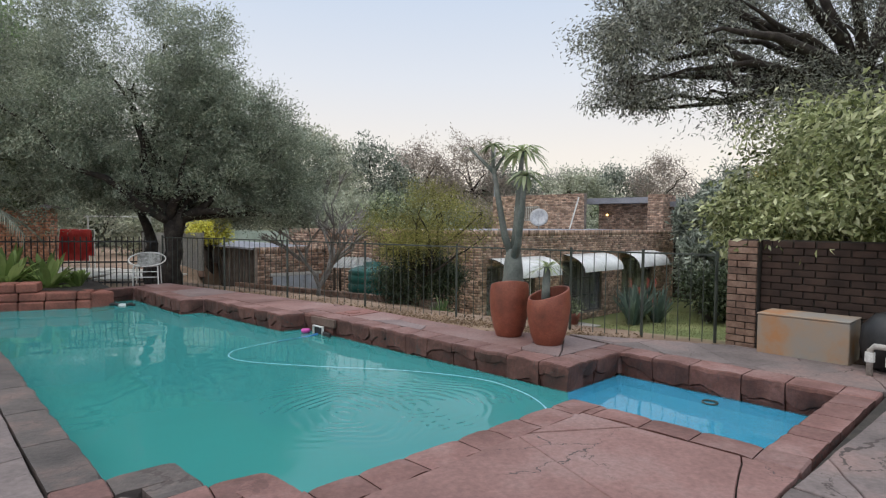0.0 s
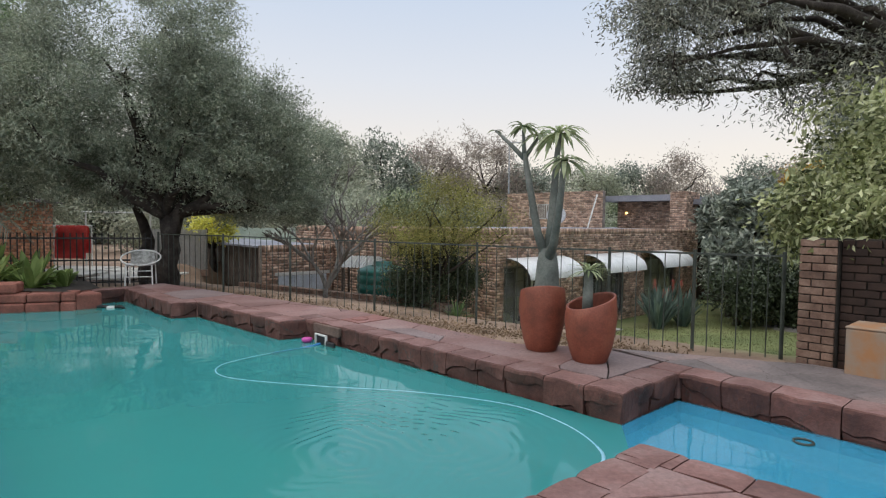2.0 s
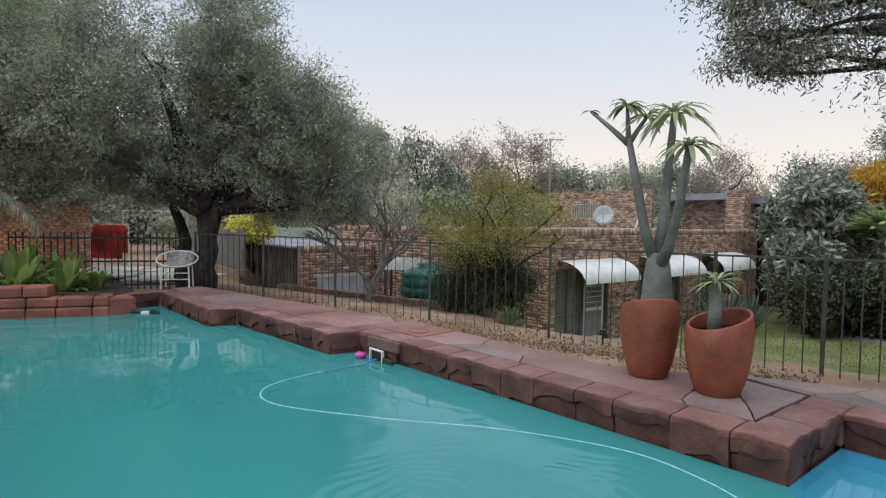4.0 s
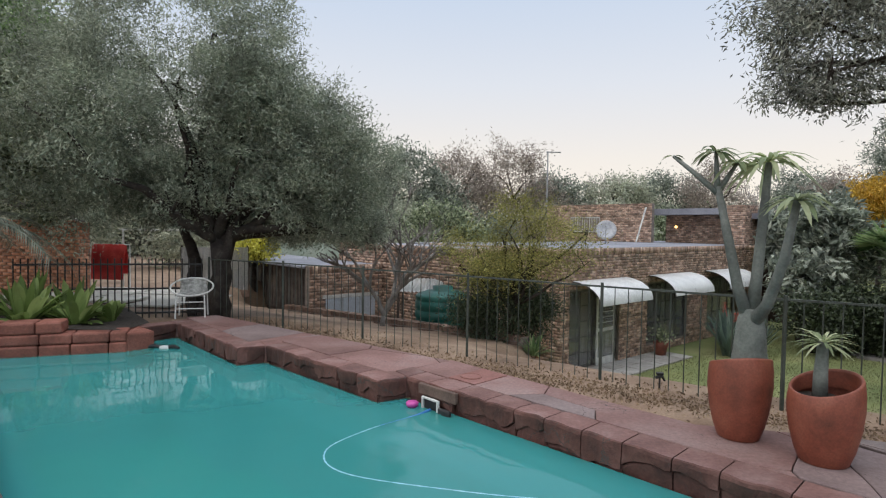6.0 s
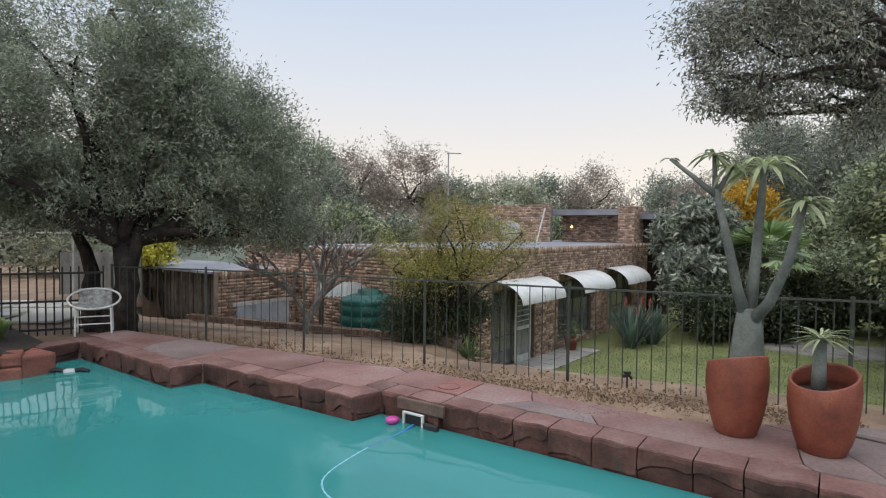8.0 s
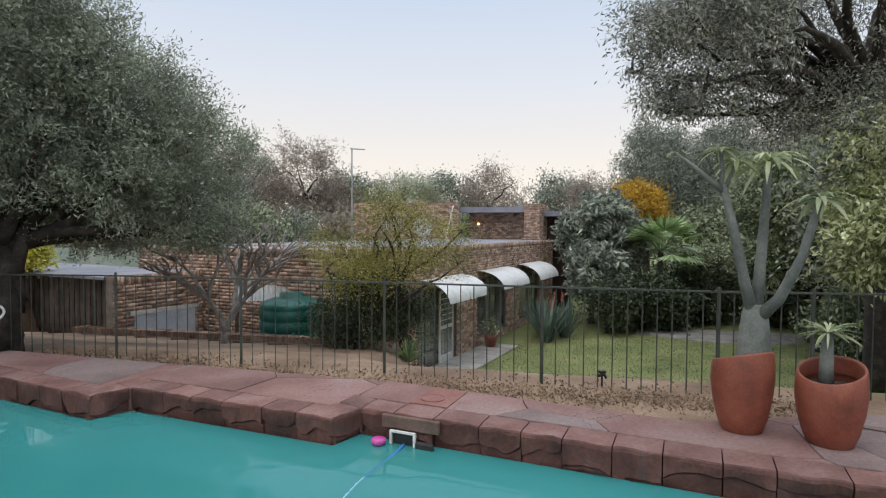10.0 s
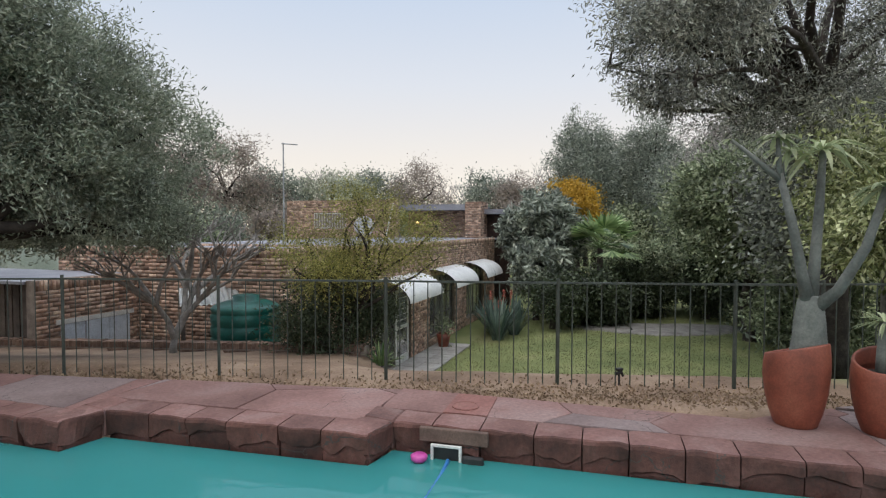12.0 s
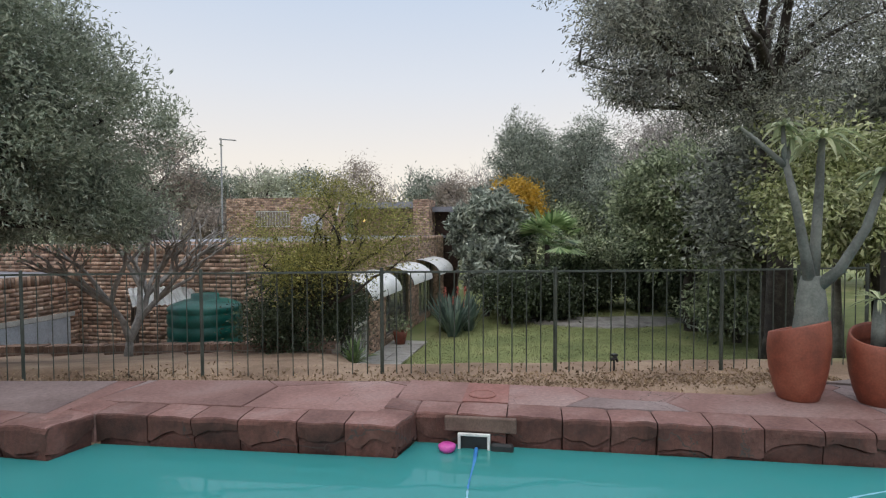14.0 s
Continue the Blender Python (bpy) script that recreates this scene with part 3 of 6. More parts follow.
def coping():
    root = empty("pool_coping", (0, 0, 0), "red textured concrete stones round the pool edge", "pool edge", kind="structure")
    g = random.Random(4)
    n = len(POOL)
    for k in range(n):
        a, b = POOL[k], POOL[(k + 1) % n]
        if k in (15, 16, 17):
            continue
        near = 7 <= k <= 14
        wide = 0.26 if near else 0.30
        high = 0.17 if near else 0.34
        A, B = Vector(a), Vector(b)
        length = (B - A).length
        d = (B - A) / length
        out = Vector((-d.y, d.x))
        if inside(POOL, *((A + B) / 2 + out * 0.02)):
            out = -out
        size = (0.8 if k == 14 else 0.33) if near else 0.40
        count = max(1, round(length / size))
        cuts = [0.0]
        for i in range(1, count):
            cuts.append(length * i / count + g.uniform(-0.05, 0.05))
        cuts.append(length)
        for i in range(count):
            lo, hi = cuts[i] + 0.005, cuts[i + 1] - 0.005
            bm = bmesh.new()
            jig = g.uniform(-0.012, 0.012)
            split, slope, wave = g.uniform(0.34, 0.72) * high, g.uniform(-0.22, 0.22), g.uniform(0, 6)
            rings = []
            steps = 10
            for s in range(steps + 1):
                f = lo + (hi - lo) * s / steps
                end = 0.007 if s in (0, steps) else (0.002 if s in (1, steps - 1) else 0.0)
                # a ragged ledge: the lower half of the face sits back under the upper lip
                zc = split + slope * (f - (lo + hi) / 2) + 0.022 * math.sin(f * 13 + wave) + 0.05 * noise.noise((f * 9, k * 2.7, 0.4))
                zc = min(max(zc, 0.075), high - 0.04)
                prof = [(0.05, -high), (0.03 + jig, -zc - 0.03), (0.036 + jig, -zc - 0.012), (0.045, -zc - 0.002), (0.004 + jig, -zc + 0.008), (-0.004, -0.035), (0.002, -0.01), (0.014, 0.0), (0.10, 0.004), (wide, 0.004), (wide, -high)]
                ring = []
                for q, (w, z) in enumerate(prof):
                    nz = noise.noise((f * 5 + k * 3.1, w * 6, z * 7)) * 0.026 + noise.noise((f * 17, w * 15, z * 19 + k)) * 0.008
                    ww = w + (nz + end if q < 9 else 0)
                    zz = z + (0.35 * nz - end if q >= 5 and q < 10 else 0)
                    pt = A + d * f + out * ww
                    ring.append(bm.verts.new(uv(pt.x, pt.y, zz)))
                rings.append(ring)
            for p, q in zip(rings, rings[1:]):
                for s in range(len(prof)):
                    t = (s + 1) % len(prof)
                    # index 1 gives the top faces the paler colour
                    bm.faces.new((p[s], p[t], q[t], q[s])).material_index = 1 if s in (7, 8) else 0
            bm.faces.new(rings[0])
            bm.faces.new(rings[-1][::-1])
            bmesh.ops.recalc_face_normals(bm, faces=bm.faces)
            part("coping_stone", bm, [slate_mat] * 2 if k in (12, 13, 14) else [coping_mat, pale_coping_mat], root)
        # corner filler where the edge turns outwards
        c, e = POOL[(k + 1) % n], POOL[(k + 2) % n]
        d2 = (Vector(e) - Vector(c)).normalized()
        o2 = Vector((-d2.y, d2.x))
        if inside(POOL, *((Vector(c) + Vector(e)) / 2 + o2 * 0.02)):
            o2 = -o2
        if d.dot(o2) > 0.5 and k not in (14,):
            w2 = 0.26 if 7 <= (k + 1) % n <= 14 else 0.30
            bm = bmesh.new()
            ring = [B, B + out * wide, B + out * wide + o2 * w2, B + o2 * w2]
            lo = [bm.verts.new(uv(p.x, p.y, -0.25)) for p in ring]
            hi = [bm.verts.new(uv(p.x, p.y, 0.003)) for p in ring]
            for s in range(4):
                bm.faces.new((lo[s], lo[(s + 1) % 4], hi[(s + 1) % 4], hi[s]))
            bm.faces.new(hi)
            bm.faces.new(lo[::-1])
            bmesh.ops.recalc_face_normals(bm, faces=bm.faces)
            bmesh.ops.bevel(bm, geom=bm.edges[:], offset=0.012, segments=1, affect="EDGES")
            part("coping_stone", bm, pale_coping_mat, root)


coping()

# ---- deck ----


def clip(poly, p, n):
    """Keeps the side of poly where (q - p).n < 0."""
    out = []
    for a, b in zip(poly, poly[1:] + poly[:1]):
        da, db = (a - p).dot(n), (b - p).dot(n)
        if da <= 0:
            out.append(a)
        if da * db < 0:
            out.append(a.lerp(b, da / (da - db)))
    return out


def slabs(root, quad, size, material, seed, z=0.0):
    """Irregular cracked slabs that fill a convex stretch of deck."""
    g = random.Random(seed)
    quad = [Vector(q) for q in quad]
    us, vs = [q.x for q in quad], [q.y for q in quad]
    seeds = []
    u = min(us) - size / 2
    while u < max(us) + size:
        v = min(vs) - size / 2
        while v < max(vs) + size:
            seeds.append(Vector((u + g.uniform(-0.33, 0.33) * size, v + g.uniform(-0.33, 0.33) * size)))
            v += size
        u += size
    area = sum(a.x * b.y - b.x * a.y for a, b in zip(quad, quad[1:] + quad[:1]))
    if area < 0:
        quad = quad[::-1]
    for s in seeds:
        poly = quad[:]
        for o in seeds:
            if o is s or (o - s).length > 3.2 * size:
                continue
            n = (o - s).normalized()
            poly = clip(poly, (o + s) / 2 - n * 0.0045, n)
            if len(poly) < 3:
                break
        if len(poly) < 3:
            continue
        ar = abs(sum(a.x * b.y - b.x * a.y for a, b in zip(poly, poly[1:] + poly[:1]))) / 2
        if ar < 0.004:
            continue
        # wavy edges
        ring = []
        for a, b in zip(poly, poly[1:] + poly[:1]):
            cnt = max(1, int((b - a).length / 0.12))
            for i in range(cnt):
                p = a.lerp(b, i / cnt)
                w = noise.noise((p.x * 5, p.y * 5, 7.0)) * 0.012
                ring.append(p + Vector((w, w * 0.7)))
        bm = bmesh.new()
        cen = sum(ring, Vector((0, 0))) / len(ring)
        tilt = g.uniform(-0.003, 0.003)
        hi = [bm.verts.new(uv(*(cen + (p - cen) * (1 - 0.005 / max(0.05, (p - cen).length))), z + tilt)) for p in ring]
        me = [bm.verts.new(uv(p.x, p.y, z - 0.006 + tilt)) for p in ring]
        lo = [bm.verts.new(uv(p.x, p.y, z - 0.08)) for p in ring]
        m = len(ring)
        bm.faces.new(hi)
        for i in range(m):
            j = (i + 1) % m
            bm.faces.new((me[i], me[j], hi[j], hi[i]))
            bm.faces.new((lo[i], lo[j], me[j], me[i]))
        bmesh.ops.recalc_face_normals(bm, faces=bm.faces)
        part("slab", bm, mauve_mat if material is deck_mat and seed != 26 and g.random() < 0.35 else material, root)


def deck():
    root = empty("deck", (0, 0, 0), "red tinted stamped concrete deck with dark joints", "deck", kind="structure")
    pieces = [
        ([(-12.6, 3.77), (-9.74, 3.81), (-9.74, 4.85), (-12.6, 4.30)], 1.25, deck_mat),
        ([(-9.72, 4.19), (-7.13, 4.39), (-7.13, 5.35), (-9.72, 4.87)], 1.25, deck_mat),
        ([(-7.11, 4.76), (-2.52, 4.98), (-3.2, 6.05), (-4.0, 5.47), (-7.15, 5.40)], 1.3, deck_mat),
        ([(-2.53, 5.02), (-2.53, 5.95), (-3.17, 6.03)], 1.6, deck_mat),
        ([(-2.49, 5.97), (0.20, 5.96), (0.20, 7.0), (-1.5, 7.0), (-3.15, 6.1)], 0.8, greydeck_mat),
        ([(0.09, 3.4), (2.6, 3.4), (2.6, 7.0), (0.22, 7.0), (0.22, 5.9)], 1.4, greydeck_mat),
        ([(-1.372, 1.15), (0.062, 1.15), (0.062, 3.64), (-1.372, 3.59)], 1.25, deck_mat),
        ([(-1.36, -3.5), (2.6, -3.5), (2.6, 1.13), (-1.36, 1.13)], 1.5, greydeck_mat),
        ([(0.08, 1.15), (2.6, 1.15), (2.6, 3.38), (0.08, 3.38)], 1.5, greydeck_mat),
        ([(-2.2, -3.5), (-1.38, -3.5), (-1.38, 0.8), (-2.2, 0.8)], 0.9, greydeck_mat),
        ([(-12.7, -3.5), (-2.22, -3.5), (-2.22, 0.44), (-12.7, 0.44)], 1.4, greydeck_mat),
    ]
    for k, (q, s, m) in enumerate(pieces):
        slabs(root, q, s, m, 20 + k)
    for q in ([(-12.7, 3.78), (-9.7, 3.82), (-9.7, 4.82), (-12.7, 4.25)], [(-9.68, 4.17), (-7.1, 4.37), (-7.1, 5.30), (-9.68, 4.82)],
              [(-7.08, 4.74), (-2.5, 4.96), (-3.1, 5.5), (-4.0, 5.40), (-7.08, 5.33)], [(-2.5, 4.97), (-2.5, 5.94), (-3.1, 6.0), (-3.08, 5.52)], [(-2.5, 5.95), (2.6, 5.95), (2.6, 6.95), (-1.6, 6.95), (-3.1, 6.05)],
              [(0.08, 3.0), (2.6, 3.0), (2.6, 5.94), (0.1, 5.94)], [(-1.36, -3.5), (2.6, -3.5), (2.6, 2.99), (0.07, 3.62), (-1.36, 3.58)],
              [(-12.7, -3.5), (-1.37, -3.5), (-1.37, 0.45), (-12.7, 0.45)], [(-2.25, 0.46), (-1.37, 0.46), (-1.37, 1.2), (-1.8, 1.12)]):
        bm = bmesh.new()
        bm.faces.new([bm.verts.new(uv(u, v, -0.035)) for u, v in q])
        bmesh.ops.triangulate(bm, faces=bm.faces)
        part("joint_bed", bm, joint_mat, root)


deck()


def skimmer_cover():
    t = empty("skimmer_cover", (0, 0, 0), "bright red concrete slab over the skimmer with a round lid mark", "slab")
    red = surface("red_slab", (0.17, 0.07, 0.056), (0.245, 0.108, 0.09), (0.29, 0.155, 0.135), 2.0, 28, 0.8, bump=0.35, depth=0.012)
    bm = bmesh.new()
    line = [(-6.52, 4.79), (-6.12, 4.81), (-6.14, 5.08), (-6.16, 5.38), (-6.55, 5.37)]
    top = [bm.verts.new(uv(u, v, 0.007)) for u, v in line]
    low = [bm.verts.new(uv(u, v, -0.03)) for u, v in line]
    bm.faces.new(top)
    for i in range(5):
        bm.faces.new((low[i], low[(i + 1) % 5], top[(i + 1) % 5], top[i]))
    bmesh.ops.recalc_face_normals(bm, faces=bm.faces)
    part("slab_body", bm, red, t)
    bm = bmesh.new()
    r = lathe(bm, [(0.125, 0.0), (0.125, 0.012), (0.112, 0.016), (0.108, 0.011), (0.01, 0.011)], 24)
    bm.faces.new(r[-1])
    bmesh.ops.transform(bm, matrix=Matrix.Translation(uv(-6.37, 5.0, 0.004)), verts=bm.verts)
    part("lid", bm, red, t)


skimmer_cover()

# ---- fence ----


def fence():
    root = empty("pool_fence", (0, 0, 0), "dark green painted steel picket pool fence", "fence")
    posts = [(-6.3, 12.55), (-4.53, 11.82), (-2.83, 10.855), (-1.066, 9.832), (0.636, 8.765), (2.329, 7.755), (3.25, 7.34), (4.1, 6.95)]
    post_me = mesh_of("post", boxed((-0.017, -0.017, -0.12), (0.017, 0.017, 1.23), bevel=0.004), fence_mat)
    picket_me = mesh_of("picket", boxed((-0.005, -0.005, -0.1), (0.005, 0.005, 1.18)), fence_mat)
    for x, y in posts:
        ob = part("post", post_me, None, root)
        ob.location = (x, y, -0.17)
    for (x0, y0), (x1, y1) in zip(posts, posts[1:]):
        a, b = Vector((x0, y0, -0.17)), Vector((x1, y1, -0.17))
        d = b - a
        L = d.length
        turn = Matrix.Rotation(math.atan2(d.y, d.x), 4, "Z")
        part("rail", boxed((0, -0.012, 1.17), (L, 0.012, 1.192), Matrix.Translation(a) @ turn), fence_mat, root)
        n = round(L / 0.165)
        for i in range(1, n):
            ob = part("picket", picket_me, None, root)
            ob.location = a + d * i / n


fence()


def garden_gate():
    root = empty("garden_gate", (0, 0, 0), "black steel bar gate and fence beside the olive tree", "gate")
    a, b = Vector((-6.4, 12.45, -0.12)), Vector((-9.4, 11.35, -0.12))
    d = b - a
    turn = Matrix.Rotation(math.atan2(d.y, d.x), 4, "Z")
    L = d.length
    for z in (0.08, 0.55, 1.02):
        part("rail", boxed((0, -0.015, z), (L, 0.015, z + 0.035), Matrix.Translation(a) @ turn), black_mat, root)
    me = mesh_of("bar", boxed((-0.009, -0.009, 0.0), (0.009, 0.009, 1.15)), black_mat)
    n = round(L / 0.12)
    for i in range(n + 1):
        ob = part("bar", me, None, root)
        ob.location = a + d * i / n


garden_gate()

# ---- pots ----


def pot(name, at, r, h, slope, towards, label):
    t = empty(name, at, label, "plant pot", "terracotta pots")

    def lift(a, z, k):
        f = max(0, z / h) ** 2
        return slope * math.cos(a - towards) * f

    bm = bmesh.new()
    out = [(r * 0.62, 0.0), (r * 0.66, 0.01), (r * 0.80, h * 0.18), (r * 0.93, h * 0.42), (r * 1.0, h * 0.68), (r * 0.99, h * 0.85), (r * 0.95, h * 0.985), (r * 0.93, h), (r * 0.87, h), (r * 0.85, h * 0.97), (r * 0.88, h * 0.8)]
    rings = lathe(bm, out, 40, lift)
    bm.faces.new(rings[0][::-1])
    part("pot_body", bm, pot_mat, t, smooth=True)
    bm = bmesh.new()
    rr = lathe(bm, [(r * 0.88, h * 0.78), (r * 0.5, h * 0.80), (0.02, h * 0.81)], 28)
    bm.faces.new(rr[-1])
    for v in bm.verts:
        v.co.z += noise.noise(v.co * 9) * 0.015
    part("soil", bm, potsoil_mat, t, "dark potting soil")
    return t


def rosette(bm, at, count, length, width, seed, droop=0.35, axis=(0, 0, 1)):
    """Long strap leaves that spray from a stem's tip and hang."""
    g = random.Random(seed)
    for i in range(count):
        a = 2 * math.pi * i / count * 2.4 + g.uniform(-0.2, 0.2)
        el = g.uniform(0.05, 0.9)
        d = Vector((math.cos(a), math.sin(a), 0))
        L = length * g.uniform(0.75, 1.1)
        w = width * g.uniform(0.8, 1.1)
        s = Vector((-d.y, d.x, 0))
        rows = []
        for k in range(5):
            f = k / 4
            p = Vector(at) + d * L * f * math.cos(el * (1 - f * 0.3)) + Vector((0, 0, 1)) * (L * f * math.sin(el) - droop * L * f * f * 1.8)
            ww = w * (0.35 + 1.4 * f * (1 - f) * 1.6) * (1 if k < 4 else 0.1)
            rows.append((bm.verts.new(p - s * ww / 2), bm.verts.new(p - Vector((0, 0, ww * 0.12))), bm.verts.new(p + s * ww / 2)))
        for p, q in zip(rows, rows[1:]):
            bm.faces.new((p[0], p[1], q[1], q[0]))
            bm.faces.new((p[1], p[2], q[2], q[1]))


POT_A, POT_B = Vector((1.305, 6.43, 0.0)), Vector((1.72, 5.955, 0.0))
pot("tall_pot", POT_A, 0.248, 0.64, 0.07, -1.5, "tall terracotta egg-shaped pot with slanted rim")
pot("tall_pot", POT_B, 0.252, 0.60, 0.075, 0.35, "terracotta egg-shaped pot with steeply slanted rim")


def madagascar_palm():
    t = empty("madagascar_palm", POT_A + Vector((0.035, -0.08, 0.45)), "grey bottle-trunk succulent with three arms and leaf tufts", "succulent")
    bm = bmesh.new()
    rings = [(0.64 * i / 44, 0.13 + 0.012 * math.sin(min(1, i / 20) * math.pi) - 0.05 * (i / 44) ** 3 + (0.0028 if i % 2 else -0.0028)) for i in range(45)]
    tube(bm, [(0, 0, z) for z, r in rings], [r for z, r in rings], 20)
    part("stem", bm, succulent_mat, t, smooth=True)
    arms = [[(0, 0, 0.5), (-0.11, 0.0, 0.8), (-0.19, 0.05, 1.25), (-0.25, 0.12, 1.64)],
            [(0, 0, 0.5), (0.03, -0.01, 0.9), (0.06, -0.02, 1.4), (0.09, -0.02, 1.83)],
            [(0, 0, 0.5), (0.03, -0.20, 0.70), (0.05, -0.38, 1.05), (0.07, -0.50, 1.5)]]
    for a in arms:
        bm = bmesh.new()
        tube(bm, a, [0.06, 0.044, 0.036, 0.026], 12)
        part("arm", bm, succulent_mat, t, smooth=True)
    fork = Vector(arms[0][-1])
    ends = [Vector((-0.55, 0.34, 1.92)), Vector((-0.27, 0.13, 1.93)), Vector((-0.09, 0.14, 1.84))]
    for q in ends:
        bm = bmesh.new()
        tube(bm, [fork - Vector((0, 0, 0.05)), fork.lerp(q, 0.5) - Vector((0, 0, 0.02)), q], [0.028, 0.021, 0.014], 10)
        part("branch", bm, succulent_mat, t, smooth=True)
    for k, (q, n, L) in enumerate(((ends[1], 16, 0.24), (ends[2], 16, 0.27), (Vector(arms[1][-1]), 34, 0.42), (Vector(arms[2][-1]), 24, 0.3), (ends[0], 5, 0.10))):
        bm = bmesh.new()
        rosette(bm, q, n, L, 0.05, 30 + k, 0.42)
        part("leaf_tuft", bm, palmtuft_mat, t, "pale green strap leaves")


palmtuft_mat = leafy("strap_leaf", (0.17, 0.21, 0.11), (0.33, 0.38, 0.22), (0.52, 0.56, 0.36), 0.5)
madagascar_palm()


def small_palm():
    t = empty("young_succulent", POT_B + Vector((-0.03, 0.02, 0.45)), "young grey succulent with a single leaf crown", "succulent")
    bm = bmesh.new()
    tube(bm, [(0, 0, 0), (0.0, 0, 0.2), (0.01, 0, 0.45)], [0.055, 0.05, 0.038], 12)
    part("stem", bm, succulent_mat, t, smooth=True)
    bm = bmesh.new()
    rosette(bm, (0.01, 0, 0.44), 44, 0.27, 0.024, 77, 0.25)
    part("leaf_tuft", bm, palmtuft_mat, t, "pale green strap leaves")


small_palm()

# ---- house ----


def wall_with_holes(bm, length, height, thick, holes, m):
    """An upright wall in local x (along), y (0..thick), z; holes: (x0, x1, z0, z1)."""
    xs = sorted({0, length, *[h[0] for h in holes], *[h[1] for h in holes]})
    zs = sorted({0, height, *[h[2] for h in holes], *[h[3] for h in holes]})
    for x0, x1 in zip(xs, xs[1:]):
        for z0, z1 in zip(zs, zs[1:]):
            if any(h[0] <= x0 and x1 <= h[1] and h[2] <= z0 and z1 <= h[3] for h in holes):
                continue
            box(bm, (x0, 0, z0), (x1, thick, z1), m)


FRONT_U, NEAR_V, FAR_V, PAR_Z = -11.35, 13.2, 27.0, 1.18
HOLES = [(0.4, 2.95, 0.02, 2.3), (4.6, 7.35, 0.3, 2.3), (8.95, 11.6, 0.3, 2.3)]


def house():
    root = empty("house", (0, 0, 0), "single-storey brown brick house with flat roof and parapet", "house", kind="structure")
    H = PAR_Z - LOW
    m = Matrix.Translation(uv(FRONT_U, NEAR_V, LOW)) @ Matrix.Rotation(radians(45), 4, "Z")
    bm = bmesh.new()
    wall_with_holes(bm, FAR_V - NEAR_V, H, 0.25, HOLES, m)
    part("wall", bm, mortar_mat, root)
    bm = bmesh.new()
    box(bm, (-17.0, NEAR_V, LOW), (FRONT_U - 0.26, NEAR_V + 0.25, PAR_Z), POOL_FRAME)
    part("wall", bm, mortar_mat, root)
    bm = bmesh.new()
    box(bm, (-18.7, 10.6, LOW), (-12.2, 10.85, PAR_Z), POOL_FRAME)
    part("wall", bm, mortar_mat, root)
    bm = bmesh.new()
    box(bm, (-12.45, 10.86, LOW), (-12.2, NEAR_V - 0.01, PAR_Z), POOL_FRAME)
    part("wall", bm, mortar_mat, root)
    bm = bmesh.new()
    box(bm, (-18.7, 10.9, PAR_Z - 0.18), (-12.5, NEAR_V, PAR_Z - 0.06), POOL_FRAME)
    box(bm, (-18.7, NEAR_V + 0.26, PAR_Z - 0.16), (FRONT_U - 0.26, FAR_V + 6, PAR_Z - 0.04), POOL_FRAME)
    part("roof", bm, roof_mat, root)
    # upper block at the far end
    bm = bmesh.new()
    box(bm, (-16.6, 28.9, LOW), (-13.0, 29.15, 2.6), POOL_FRAME)
    part("wall", bm, mortar_mat, root)
    bm = bmesh.new()
    box(bm, (-13.0, 27.6, LOW), (-12.2, 29.0, 2.95), POOL_FRAME)
    part("chimney", bm, mortar_mat, root)
    bm = bmesh.new()
    box(bm, (-17.1, 27.9, 2.55), (-13.0, 33, 2.85), POOL_FRAME)
    part("roof", bm, roof_mat, root)
    bm = bmesh.new()
    box(bm, (-23, 27.05, PAR_Z - 0.1), (-16.4, 27.3, 3.1), POOL_FRAME)
    part("wall", bm, mortar_mat, root)
    bm = bmesh.new()
    box(bm, (-12.2, 28.3, 2.35), (-10.9, 31, 2.6), POOL_FRAME)
    part("roof", bm, roof_mat, root)
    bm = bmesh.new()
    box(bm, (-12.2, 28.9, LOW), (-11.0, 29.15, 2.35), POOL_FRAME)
    part("wall", bm, shadebrick_mat, root)
    # rooms behind the openings; indoor darkness is put into their near-black colour
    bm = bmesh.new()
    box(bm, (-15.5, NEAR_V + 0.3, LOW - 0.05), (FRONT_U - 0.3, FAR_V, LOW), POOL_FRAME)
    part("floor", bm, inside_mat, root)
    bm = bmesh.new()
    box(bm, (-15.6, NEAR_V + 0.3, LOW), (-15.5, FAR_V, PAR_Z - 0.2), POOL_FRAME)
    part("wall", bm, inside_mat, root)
    # unseen closing wall, added to keep daylight out of the rooms
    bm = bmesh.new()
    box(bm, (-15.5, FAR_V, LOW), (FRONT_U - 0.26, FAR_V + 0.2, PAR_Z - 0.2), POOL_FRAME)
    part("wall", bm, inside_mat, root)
    return root


house_root = house()


